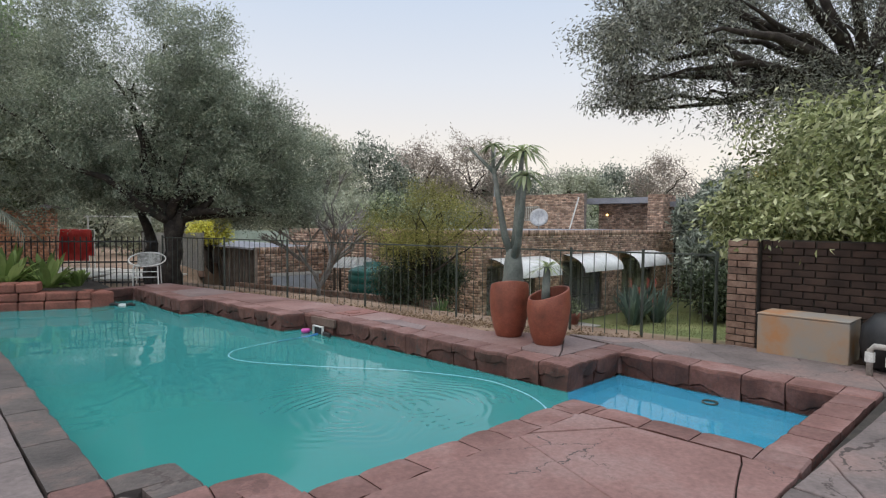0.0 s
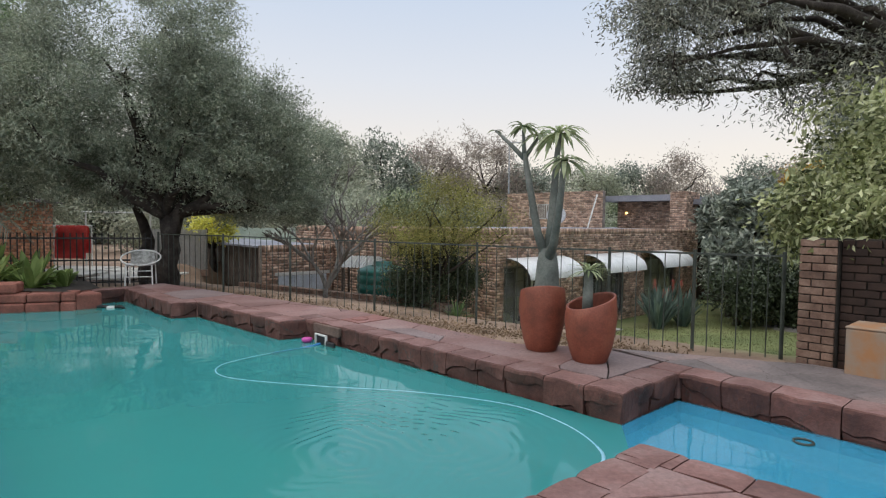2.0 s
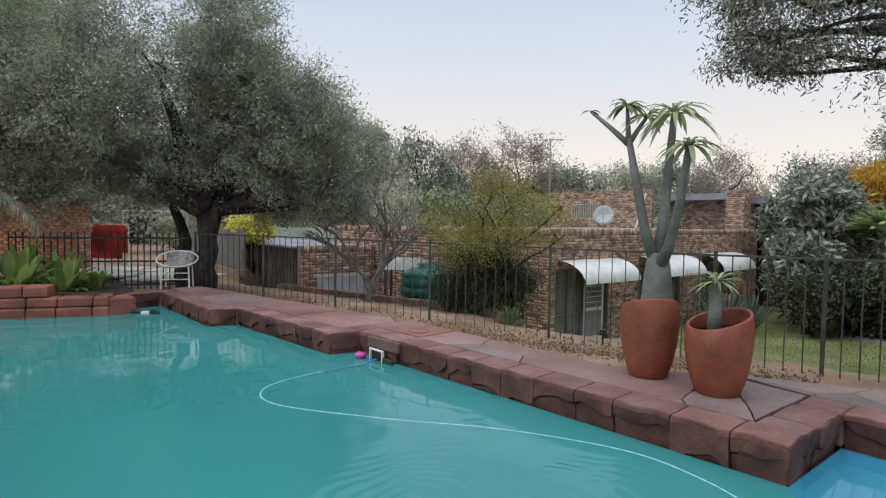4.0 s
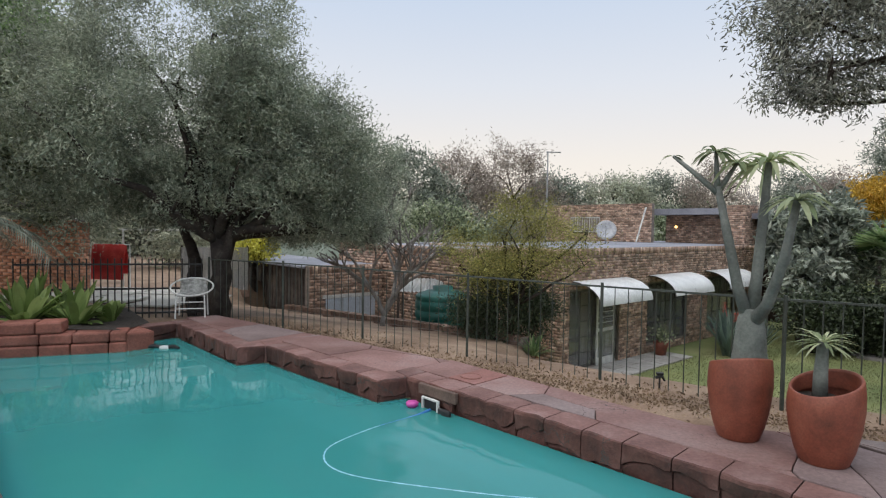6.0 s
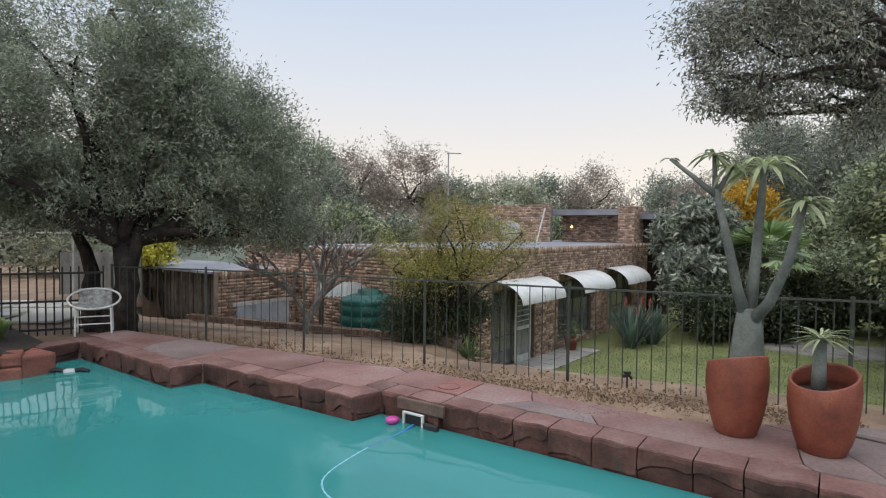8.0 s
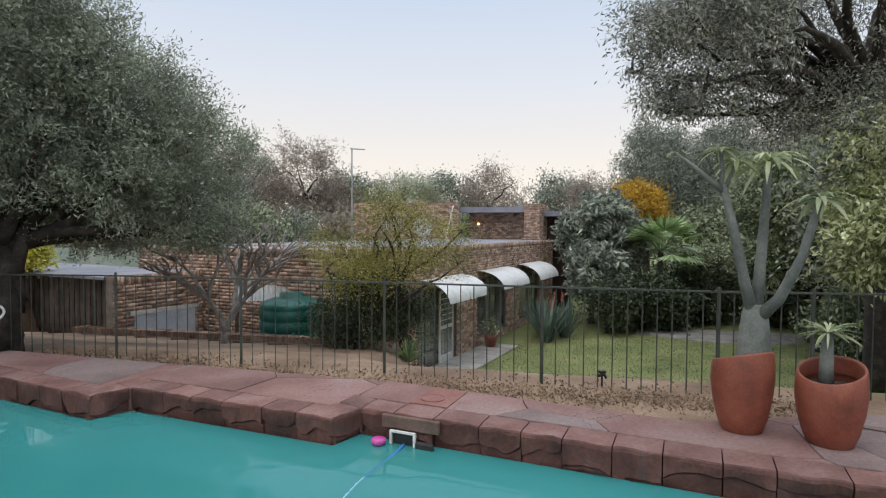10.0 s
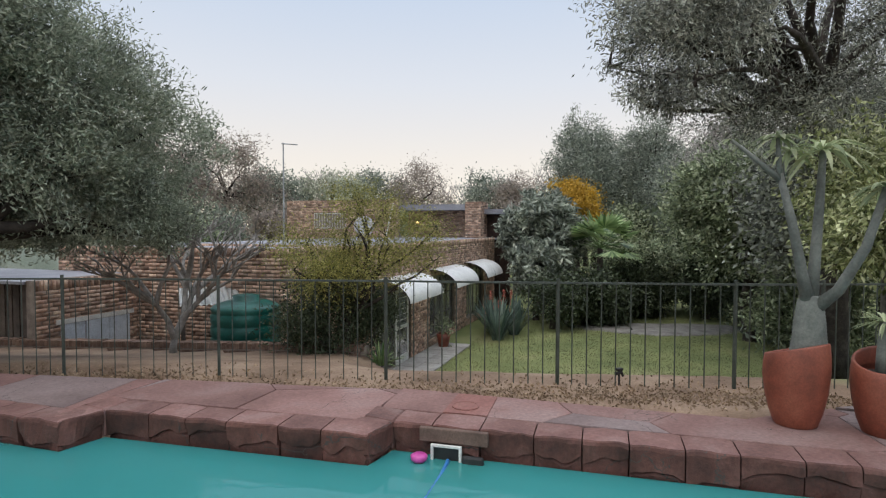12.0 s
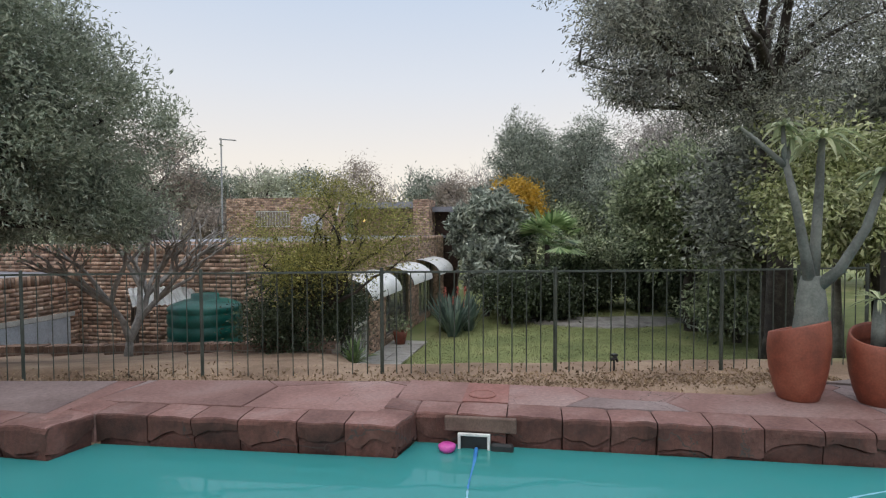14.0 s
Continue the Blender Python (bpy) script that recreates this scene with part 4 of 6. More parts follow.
def awning(v0):
    t = empty("awning", uv(FRONT_U, v0, -0.33), "white curved polycarbonate canopy above a door", "awning", "house awnings")
    t.rotation_euler = (0, 0, radians(45))
    bm = bmesh.new()
    n = 8
    L = 2.75
    top, low = [], []
    for i in range(n + 1):
        a = i / n
        y = -0.95 * math.sin(a * math.pi / 2)
        z = 0.6 * math.cos(a * math.pi / 2)
        top.append((bm.verts.new((0, y, z)), bm.verts.new((L, y, z))))
        low.append((bm.verts.new((0, y, z - 0.012)), bm.verts.new((L, y, z - 0.012))))
    for s in (top, low):
        for p, q in zip(s, s[1:]):
            bm.faces.new((p[0], p[1], q[1], q[0]))
    bmesh.ops.recalc_face_normals(bm, faces=bm.faces)
    part("canopy", bm, whitesheet_mat, t, smooth=True)
    for x in (0.0, L / 2, L):
        bm = bmesh.new()
        tube(bm, [(x, -0.95 * math.sin(i / 6 * math.pi / 2), 0.6 * math.cos(i / 6 * math.pi / 2) - 0.02) for i in range(7)], 0.014, 6)
        part("bracket", bm, black_mat, t)
    return t


for v in (13.7, 17.85, 21.9):
    awning(v)


def shed():
    t = empty("shed", (0, 0, 0), "brick garage with dark slatted side and flat roof", "shed", kind="structure")
    bm = bmesh.new()
    box(bm, (-16.35, 8.1, LOW), (-16.1, 10.55, 0.58), POOL_FRAME)
    part("wall", bm, mortar_mat, t)
    bm = bmesh.new()
    box(bm, (-23.1, 8.35, LOW), (-16.36, 10.55, 0.5), POOL_FRAME)
    part("body", bm, darkwood_mat, t)
    bm = bmesh.new()
    box(bm, (-23.2, 8.05, 0.5), (-16.36, 10.58, 0.56), POOL_FRAME)
    part("roof", bm, roof_mat, t)
    return t


shed_root = shed()


def kerb():
    root = empty("retaining_wall", (0, 0, 0), "low brick retaining wall along the soil slope", "wall", kind="structure")
    a, b = Vector((-6.6, 17.65, -0.6)), Vector((0.04, 13.75, -0.62))
    d = b - a
    m = Matrix.Translation(a) @ Matrix.Rotation(math.atan2(d.y, d.x), 4, "Z")
    part("core", boxed((0, 0, -1.7), (d.length, 0.22, -0.03), m), mortar_mat, root)
    return root


kerb_root = kerb()


def water_tank():
    t = empty("water_tank", (-1.85, 15.95, LOW), "green ribbed plastic rainwater tank", "water tank")
    bm = bmesh.new()
    prof = [(0.68, 0.0)]
    for i in range(9):
        z = 0.1 + i * 0.24
        prof += [(0.70, z), (0.70, z + 0.15), (0.675, z + 0.18), (0.675, z + 0.21)]
    prof += [(0.70, 2.3), (0.64, 2.36), (0.42, 2.44), (0.26, 2.46), (0.26, 2.56), (0.02, 2.58)]
    r = lathe(bm, prof, 36)
    bm.faces.new(r[0][::-1])
    bm.faces.new(r[-1])
    part("tank_body", bm, green_mat, t, smooth=True)


water_tank()


# ---- trees near the pool ----
olive = tree("olive_tree", (-6.35, 12.75, -0.15), (-6.2, 12.7, 1.5), 0.22,
     [((-7.2, 12.9, 4.5), (2.9, 3.0, 3.5), 740, 0.17, 115), ((-5.2, 13.2, 3.4), (2.1, 2.1, 2.3), 500, 0.16, 105), ((-4.35, 13.7, 2.9), (1.9, 1.7, 1.9), 400, 0.15, 105),
      ((-8.9, 12.4, 3.7), (2.5, 2.2, 2.8), 460, 0.17, 100), ((-6.4, 13.6, 2.2), (2.8, 2.2, 0.95), 320, 0.15, 95),
      ((-4.4, 13.9, 1.7), (1.65, 1.2, 0.85), 280, 0.13, 90), ((-8.8, 13.4, 2.4), (2.4, 1.6, 1.0), 260, 0.16, 90)],
     (0.09, 0.024), olive_mat, bark_mat, "large old olive tree with grey-green crown", 3, 34)
for k, (dx, dy, tx, ty, r) in enumerate([(-0.28, 0.1, -0.9, 0.3, 0.19), (0.22, -0.05, 0.55, 0.2, 0.16), (0.05, 0.3, 0.2, 0.9, 0.14)]):
    bm = bmesh.new()
    limbs(bm, (dx, dy, -0.1), [(tx, ty, 2.3)], r, 40 + k, 0.3, 10, 8, 0.05)
    part("stem", bm, bark_mat, olive, smooth=True)
tree("garden_tree", (-11.6, 12.6, -0.2), (-11.4, 12.5, 1.6), 0.14,
     [((-10.9, 12.0, 3.5), (2.0, 1.9, 2.4), 380, 0.18, 80), ((-11.3, 12.2, 3.0), (1.6, 1.5, 0.9), 200, 0.16, 80)],
     (0.11, 0.05), greenleaf_mat, bark_mat, "dark green tree crowding the olive", 13, 14)
tree("shade_tree", (8.6, 10.2, -1.0), (8.2, 10.4, 4.2), 0.25,
     [((8.4, 10.8, 6.3), (4.2, 3.6, 2.6), 680, 0.2, 90), ((4.4, 10.2, 4.85), (1.8, 1.6, 1.12), 230, 0.16, 80), ((8.5, 10.8, 4.2), (2.6, 2.4, 1.2), 110, 0.22, 60), ((6.6, 9.8, 3.7), (1.9, 1.1, 0.8), 100, 0.18, 60), ((4.1, 10.0, 3.85), (1.3, 1.1, 0.5), 80, 0.13, 60)],
     (0.105, 0.026), darkleaf_mat, bark_mat, "tall dark evergreen tree overhanging the fence", 5, 30, droop=0.6)
tree("leafy_shrub", (6.4, 8.2, -0.4), (6.3, 8.2, 1.0), 0.08,
     [((6.5, 8.2, 1.85), (1.6, 1.4, 1.3), 420, 0.15, 26), ((6.2, 8.6, 2.9), (1.5, 1.2, 0.6), 40, 0.16, 18), ((5.1, 7.75, 1.5), (0.85, 0.75, 0.75), 170, 0.12, 24), ((7.8, 7.6, 2.0), (1.5, 1.4, 1.1), 260, 0.15, 24), ((5.0, 6.7, 1.35), (0.9, 0.7, 0.45), 150, 0.12, 24), ((6.4, 6.0, 1.7), (1.0, 0.8, 0.55), 130, 0.13, 24),
      ((5.5, 5.7, 1.75), (0.9, 0.8, 0.4), 110, 0.12, 22), ((6.4, 4.9, 2.0), (1.2, 1.0, 0.6), 130, 0.14, 22), ((5.7, 6.4, 2.5), (1.3, 1.1, 0.7), 150, 0.14, 22)],
     (0.115, 0.046), shrub_mat, greybark_mat, "leafy shrub with pale yellow-green leaves", 7, 14, "shrub", 0.8)
tree("feathery_tree", (-0.25, 14.15, -1.2), (-0.25, 14.0, 0.1), 0.06,
     [((-0.95, 13.6, 1.2), (0.9, 0.8, 0.6), 120, 0.16, 44), ((0.5, 13.4, 1.4), (1.1, 0.9, 0.75), 150, 0.17, 46), ((-0.05, 13.6, 2.0), (0.85, 0.7, 0.5), 80, 0.14, 40), ((-0.2, 13.7, 0.7), (1.35, 1.0, 0.45), 130, 0.16, 50)],
     (0.055, 0.02), acacia_mat, bark_mat, "feathery yellow-green thorn tree behind the fence", 9, 18)
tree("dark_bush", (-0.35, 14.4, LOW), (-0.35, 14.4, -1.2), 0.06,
     [((-0.35, 14.45, -0.05), (1.3, 0.85, 1.1), 320, 0.16, 60)], (0.08, 0.03), shadedleaf_mat, bark_mat, "dark dense bush below the thorn tree", 10, 10, "bush")
tree("corner_tree", (-13.5, 12.2, -0.3), (-13.3, 12.3, 2.0), 0.2,
     [((-12.6, 12.6, 5.0), (2.6, 2.6, 3.4), 420, 0.35, 60)], (0.2, 0.08), palm_mat, bark_mat, "yellow-green broadleaf tree beside the olive", 12, 12)


def bare_tree(name, at, height, spread, label, mat, seed, depth=5, r=0.06, forks=3, category="tree", trunk=0.27):
    """A leafless tree: forking twigs that thin out."""
    t = empty(name, at, label, category)
    g = random.Random(seed)

    def grow(bm, p, d, length, rad, level):
        q = p + d * length
        m = p.lerp(q, 0.5) + Vector((g.uniform(-1, 1), g.uniform(-1, 1), g.uniform(-0.3, 0.6))) * length * 0.08
        tube(bm, [p, m, q], [rad, rad * 0.85, rad * 0.7], 6 if level < 3 else 4, level == 0)
        if level >= depth:
            return
        for k in range(forks if level < 2 else g.choice((2, 2, 3))):
            a = g.uniform(0, 2 * math.pi)
            nd = (d + Vector((math.cos(a), math.sin(a), g.uniform(-0.1, 0.35))) * spread).normalized()
            first = level == 0
            sub = bmesh.new() if first else bm
            grow(sub, q, nd, (height * 0.24 if first and trunk < 0.2 else length) * g.uniform(0.62, 0.88), rad * (0.75 if first else 0.7), level + 1)
            if first:
                part("branch", sub, mat, t, smooth=True)

    bm = bmesh.new()
    grow(bm, Vector((0, 0, 0)), Vector((0.05, 0, 1)).normalized(), height * trunk, r, 0)
    part("trunk", bm, mat, t, smooth=True)
    return t


frangipani_mat = surface("smooth_grey_bark", (0.13, 0.115, 0.10), (0.24, 0.22, 0.20), (0.38, 0.355, 0.33), 4, 40, 0.85, bump=0.4)
bare_tree("frangipani_tree", (-3.25, 15.2, -0.85), 5.3, 0.66, "leafless frangipani tree with grey forked branches", frangipani_mat, 4, 5, 0.085, 4, "tree", 0.08)

# ---- garden by the house ----


def strap_plant(name, at, count, length, width, mat, label, seed, category="plant", up=0.7):
    t = empty(name, at, label, category)
    bm = bmesh.new()
    g = random.Random(seed)
    for i in range(count):
        a = g.uniform(0, 2 * math.pi)
        d = Vector((math.cos(a), math.sin(a), 0))
        s = Vector((-d.y, d.x, 0))
        el = g.uniform(up * 0.5, 1.45)
        L, w = length * g.uniform(0.65, 1.1), width * g.uniform(0.8, 1.2)
        o = d * g.uniform(0, 0.12 * length)
        rows = []
        for k in range(6):
            f = k / 5
            p = o + d * (L * f * math.cos(el)) + Vector((0, 0, L * f * math.sin(el) - 0.35 * L * f * f * math.cos(el)))
            ww = w * (0.7 + 0.6 * f) * (1 - f ** 4) + 0.004
            rows.append((bm.verts.new(p - s * ww / 2 + Vector((0, 0, ww * 0.2))), bm.verts.new(p), bm.verts.new(p + s * ww / 2 + Vector((0, 0, ww * 0.2)))))
        for p, q in zip(rows, rows[1:]):
            bm.faces.new((p[0], p[1], q[1], q[0]))
            bm.faces.new((p[1], p[2], q[2], q[1]))
    part("foliage", bm, mat, t)
    return t


for k, (x, y, z, n, L) in enumerate([(-7.4, 10.3, 0.02, 30, 0.72), (-8.05, 10.0, 0.05, 32, 0.85), (-8.7, 9.7, 0.1, 32, 0.85), (-7.8, 10.75, 0.0, 30, 0.85), (-8.4, 10.5, 0.05, 32, 0.95), (-7.15, 10.75, 0.0, 22, 0.55)]):
    strap_plant("agave_plant", (x, y, z), n, L, 0.15, agave_mat, "bright green agave rosette in the raised bed", 50 + k)
strap_plant("agapanthus", (0.25, 13.55, -0.95), 60, 0.55, 0.035, palm_mat, "dark green strap-leaved plant at the wall's end", 61, "plant", 0.9)
blue_mat = leafy("blue_green_leaf", (0.06, 0.10, 0.085), (0.13, 0.18, 0.155), (0.22, 0.28, 0.24), 0.5)
for k, (x, y) in enumerate([(7.6, 21.4), (8.3, 21.2), (7.2, 20.6), (8.0, 22.2)]):
    strap_plant("strelitzia", (x, y, LOW), 54, 1.6, 0.10, blue_mat, "tall blue-green strap-leaved clump in the bed", 64 + k, "plant", 1.9)


def flower_spikes():
    t = empty("red_flowers", (7.9, 21.2, LOW), "red aloe flower spikes above the clump", "flowers")
    red = surface("red_petals", (0.28, 0.05, 0.03), (0.42, 0.10, 0.07), (0.5, 0.22, 0.15), 8, 40, 0.6)
    g = random.Random(5)
    for k in range(5):
        x, y, z = g.uniform(-0.7, 0.6), g.uniform(-0.7, 0.6), g.uniform(1.3, 1.75)
        bm = bmesh.new()
        tube(bm, [(x * 0.6, y * 0.6, 0.4), (x, y, z)], [0.015, 0.01], 5)
        for i in range(26):
            a, h = g.uniform(0, 6.28), g.uniform(-0.3, 0.02)
            d = Vector((math.cos(a), math.sin(a), -0.5)) * 0.07
            p = Vector((x, y, z + h))
            tube(bm, [p, p + d], [0.015, 0.008], 4)
        part("flower_spike", bm, red, t)


flower_spikes()


def fan_palm(at, crown_z, label, seed, size=1.0, count=16):
    t = empty("fan_palm", at, label, "palm")
    g = random.Random(seed)
    h = crown_z - at[2]
    bm = bmesh.new()
    tube(bm, [(0, 0, -0.1), (0, 0, h * 0.5), (0, 0, h)], [0.16, 0.13, 0.12], 10)
    part("trunk", bm, bark_mat, t)
    for k in range(count):
        a = 2 * math.pi * k / count * 3.1
        el = g.uniform(-0.15, 1.35)
        d = Vector((math.cos(a) * math.cos(el), math.sin(a) * math.cos(el), math.sin(el)))
        base = Vector((0, 0, h))
        hub = base + d * size * 0.75
        s = d.cross(Vector((0, 0, 1)))
        s = s.normalized() if s.length > 0.01 else Vector((1, 0, 0))
        n = s.cross(d)
        bm = bmesh.new()
        tube(bm, [base, hub], [0.02, 0.012], 5)
        for i in range(17):
            b = (i / 16 - 0.5) * 3.4
            v = d * math.cos(b) + s * math.sin(b)
            tip = hub + v * size * 0.62 - n * size * 0.08 - Vector((0, 0, 0.10 * size))
            sd = v.cross(n).normalized() * size * 0.045
            m = hub.lerp(tip, 0.55)
            vs = [bm.verts.new(p) for p in (hub, m + sd, tip, m - sd)]
            bm.faces.new(vs)
        part("frond", bm, palm_mat, t)
    return t


fan_palm((14.0, 23.0, LOW), 0.75, "green fan palm among the shrubs", 3, 1.5, 22)
PLANTS = [
    # name, place, trunk top, crown centre, radii, clumps, spread, per, leaf, material, label
    ("silver_shrub", (12.4, 25.0, LOW), 0.3, (12.4, 25.0, 1.2), (2.1, 2.0, 2.4), 560, 0.14, 22, (0.40, 0.11), silver_mat, "large silvery shrub beside the house"),
    ("silver_shrub", (11.0, 23.6, LOW), -0.8, (11.2, 23.6, -0.3), (1.5, 1.3, 1.4), 260, 0.13, 22, (0.36, 0.11), silver_mat, "silvery shrub at the lawn's edge"),
    ("yellow_tree", (17.5, 29.3, LOW), 1.0, (17.5, 29.3, 2.9), (1.7, 1.6, 1.4), 220, 0.28, 50, (0.17, 0.09), yellow_mat, "small tree with bright yellow autumn leaves"),
    ("dark_shrub", (12.2, 21.8, LOW), -1.3, (12.2, 21.8, -0.9), (1.4, 1.3, 1.0), 150, 0.24, 40, (0.18, 0.09), shadedleaf_mat, "dark green rounded shrub by the lawn"),
    ("dark_shrub", (10.4, 21.6, LOW), -1.5, (10.4, 21.6, -1.2), (1.2, 1.2, 1.0), 110, 0.24, 40, (0.16, 0.08), shadedleaf_mat, "dark green shrub by the flower bed"),
    ("evergreen_tree", (15.2, 16.6, LOW), 0.4, (15.2, 16.6, 2.1), (2.8, 2.6, 2.9), 620, 0.22, 34, (0.2, 0.09), greenleaf_mat, "dense glossy evergreen tree beside the lawn"),
    ("evergreen_tree", (18.6, 19.4, LOW), 0.4, (18.4, 19.4, 2.0), (3.0, 2.8, 3.1), 600, 0.24, 32, (0.22, 0.10), greenleaf_mat, "dense evergreen tree at the lawn's end"),
    ("evergreen_tree", (12.6, 12.6, LOW), 0.6, (12.6, 12.6, 2.2), (2.4, 2.2, 2.6), 320, 0.34, 46, (0.2, 0.09), darkleaf_mat, "dark evergreen tree behind the fence"),
    ("garden_hedge", (17.0, 23.5, LOW), -1.6, (17.2, 23.5, -0.6), (2.6, 2.2, 1.7), 300, 0.26, 40, (0.2, 0.09), greenleaf_mat, "dark hedge closing the lawn"),
    ("garden_hedge", (20.5, 22.0, LOW), -1.6, (20.5, 22.0, -0.4), (2.8, 2.4, 2.0), 300, 0.26, 40, (0.2, 0.09), greenleaf_mat, "dark hedge closing the lawn"),
    ("garden_hedge", (14.4, 14.4, LOW), -1.6, (14.6, 14.4, -0.9), (1.9, 1.9, 1.5), 240, 0.24, 40, (0.2, 0.09), greenleaf_mat, "dark hedge along the lawn"),
    # understory: the canopy's shade is in the leaf colour
    ("understory_shrub", (12.7, 21.4, LOW), -1.8, (12.7, 21.4, -1.55), (1.2, 1.0, 0.90), 170, 0.22, 40, (0.2, 0.09), shadedleaf_mat, "dark leafy shrub under the palm"),
    ("understory_shrub", (14.5, 22.2, LOW), -1.8, (14.5, 22.2, -1.21), (1.3, 1.0, 1.30), 170, 0.22, 40, (0.2, 0.09), shadedleaf_mat, "dark leafy shrub at the lawn's end"),
    ("understory_shrub", (16.3, 22.4, LOW), -1.8, (16.3, 22.4, -1.13), (1.3, 1.0, 1.40), 170, 0.22, 40, (0.2, 0.09), shadedleaf_mat, "dense dark shrub at the lawn's end"),
    ("understory_shrub", (17.9, 20.6, LOW), -1.8, (17.9, 20.6, -1.04), (1.4, 1.1, 1.50), 170, 0.22, 40, (0.2, 0.09), shadedleaf_mat, "dense dark shrub under the evergreens"),
    ("understory_shrub", (17.3, 17.9, LOW), -1.8, (17.3, 17.9, -1.04), (1.3, 1.0, 1.50), 170, 0.22, 40, (0.2, 0.09), shadedleaf_mat, "dense dark shrub under the evergreens"),
    ("understory_shrub", (16.0, 15.6, LOW), -1.8, (16.0, 15.6, -1.30), (1.1, 0.9, 1.20), 170, 0.22, 40, (0.34, 0.12), silver_mat, "pale large-leaved shrub beside the lawn"),
    ("conifer", (23.5, 36.0, LOW), 5.0, (23.5, 36.0, 4.9), (2.9, 2.8, 5.4), 460, 0.32, 40, (0.34, 0.06), conifer_mat, "tall dark conifer beyond the garden"),
    ("conifer", (28.5, 40.0, LOW), 5.0, (28.5, 40.0, 6.0), (3.2, 3.0, 5.6), 440, 0.34, 40, (0.34, 0.06), conifer_mat, "tall dark conifer beyond the garden"),
    ("conifer", (30.5, 36.0, LOW), 5.0, (30.5, 36.0, 6.0), (3.6, 3.2, 5.5), 440, 0.34, 40, (0.34, 0.06), conifer_mat, "tall dark conifer beyond the garden"),
    ("conifer", (27.0, 29.0, LOW), 3.0, (27.0, 29.0, 3.2), (3.2, 3.0, 4.2), 340, 0.42, 44, (0.28, 0.08), conifer_mat, "dark conifer behind the shrubs"),
    ("tall_tree", (24.0, 24.0, LOW), 3.0, (24.0, 24.0, 4.6), (3.4, 3.2, 4.0), 380, 0.36, 50, (0.34, 0.03), twig_mat, "grey twiggy tree behind the garden"),
    ("tall_tree", (24.5, 17.0, LOW), 3.0, (24.0, 17.0, 4.2), (4.0, 3.6, 4.6), 380, 0.45, 44, (0.26, 0.10), conifer_mat, "dark tree behind the garden"),
    ("tall_tree", (19.0, 12.0, LOW), 3.0, (18.6, 12.0, 3.8), (3.6, 3.4, 4.6), 380, 0.42, 44, (0.24, 0.10), darkleaf_mat, "dark tree beyond the fence"),
    ("tall_tree", (13.5, 8.5, -1.6), 2.0, (13.3, 8.6, 3.4), (2.8, 2.6, 3.6), 320, 0.4, 44, (0.2, 0.09), darkleaf_mat, "dark tree beyond the brick wall"),
    ("yellow_bush", (-8.3, 19.6, -0.3), 0.4, (-8.3, 19.6, 0.95), (0.85, 0.7, 0.6), 120, 0.14, 34, (0.11, 0.07), leafy("gold_leaf", (0.46, 0.43, 0.06), (0.66, 0.63, 0.12), (0.8, 0.77, 0.25)), "small golden-leaved bush behind the shed"),
    ("back_hedge", (-12.0, 24.5, -0.5), 0.6, (-12.0, 24.5, 1.4), (3.2, 1.8, 2.2), 260, 0.34, 44, (0.2, 0.08), hazyleaf_mat, "dim hedge behind the olive tree"),
    ("back_hedge", (-7.4, 27.0, -0.8), 0.6, (-7.4, 27.0, 1.3), (3.0, 1.8, 2.0), 240, 0.34, 44, (0.2, 0.08), hazyleaf_mat, "dim hedge behind the garage"),
    ("back_hedge", (-17.0, 21.5, -0.4), 0.6, (-17.0, 21.5, 1.6), (3.0, 2.2, 2.4), 240, 0.36, 44, (0.22, 0.08), hazyleaf_mat, "dim hedge beyond the garden gate"),
]
for k, (nm, at, tz, c, rad, cnt, sp, per, leaf, mt, lab) in enumerate(PLANTS):
    tree(nm, at, (at[0], at[1], tz), 0.12 if rad[0] < 2.5 else 0.22, [(c, rad, cnt, sp, per)], leaf, mt, bark_mat, lab, 20 + k, 8, "shrub" if "shrub" in nm or "hedge" in nm or "bush" in nm else "tree")

# trees far behind the house: (azimuth from the pool, distance, top, width, bare)
FAR = [(-14, 52, 10.6, 4.0, 0), (-8, 55, 9.6, 4.2, 0), (-3, 58, 10.8, 3.8, 2), (2, 60, 11.2, 4.2, 2), (6, 62, 8.0, 3.6, 0), (9, 66, 9.2, 2.6, 1), (12, 64, 8.2, 4.5, 0),
       (16, 68, 8.6, 4.5, 0), (20, 66, 9.4, 4.0, 2), (24, 70, 9.2, 3.6, 1), (27, 64, 7.6, 4.2, 0), (30, 60, 7.4, 4.0, 2), (33, 66, 9.6, 3.8, 1), (36, 62, 7.6, 4.0, 0),
       (-20, 46, 9.0, 4.5, 0), (-26, 44, 8.2, 4.5, 0), (-33, 42, 8.0, 4.5, 0), (-40, 40, 8.6, 5.0, 0), (39, 60, 8.2, 4.5, 0), (43, 56, 9.0, 5.0, 0), (48, 52, 9.5, 5.0, 0), (55, 46, 9.5, 5.0, 0), (63, 42, 9.5, 5.0, 0), (72, 40, 9.5, 5.0, 0)]
# russet lightened and greyed so the colour carries the haze
russet_mat = leafy("hazy_russet_leaf", (0.26, 0.215, 0.19), (0.37, 0.315, 0.28), (0.46, 0.40, 0.36), 0.55, 0.5)
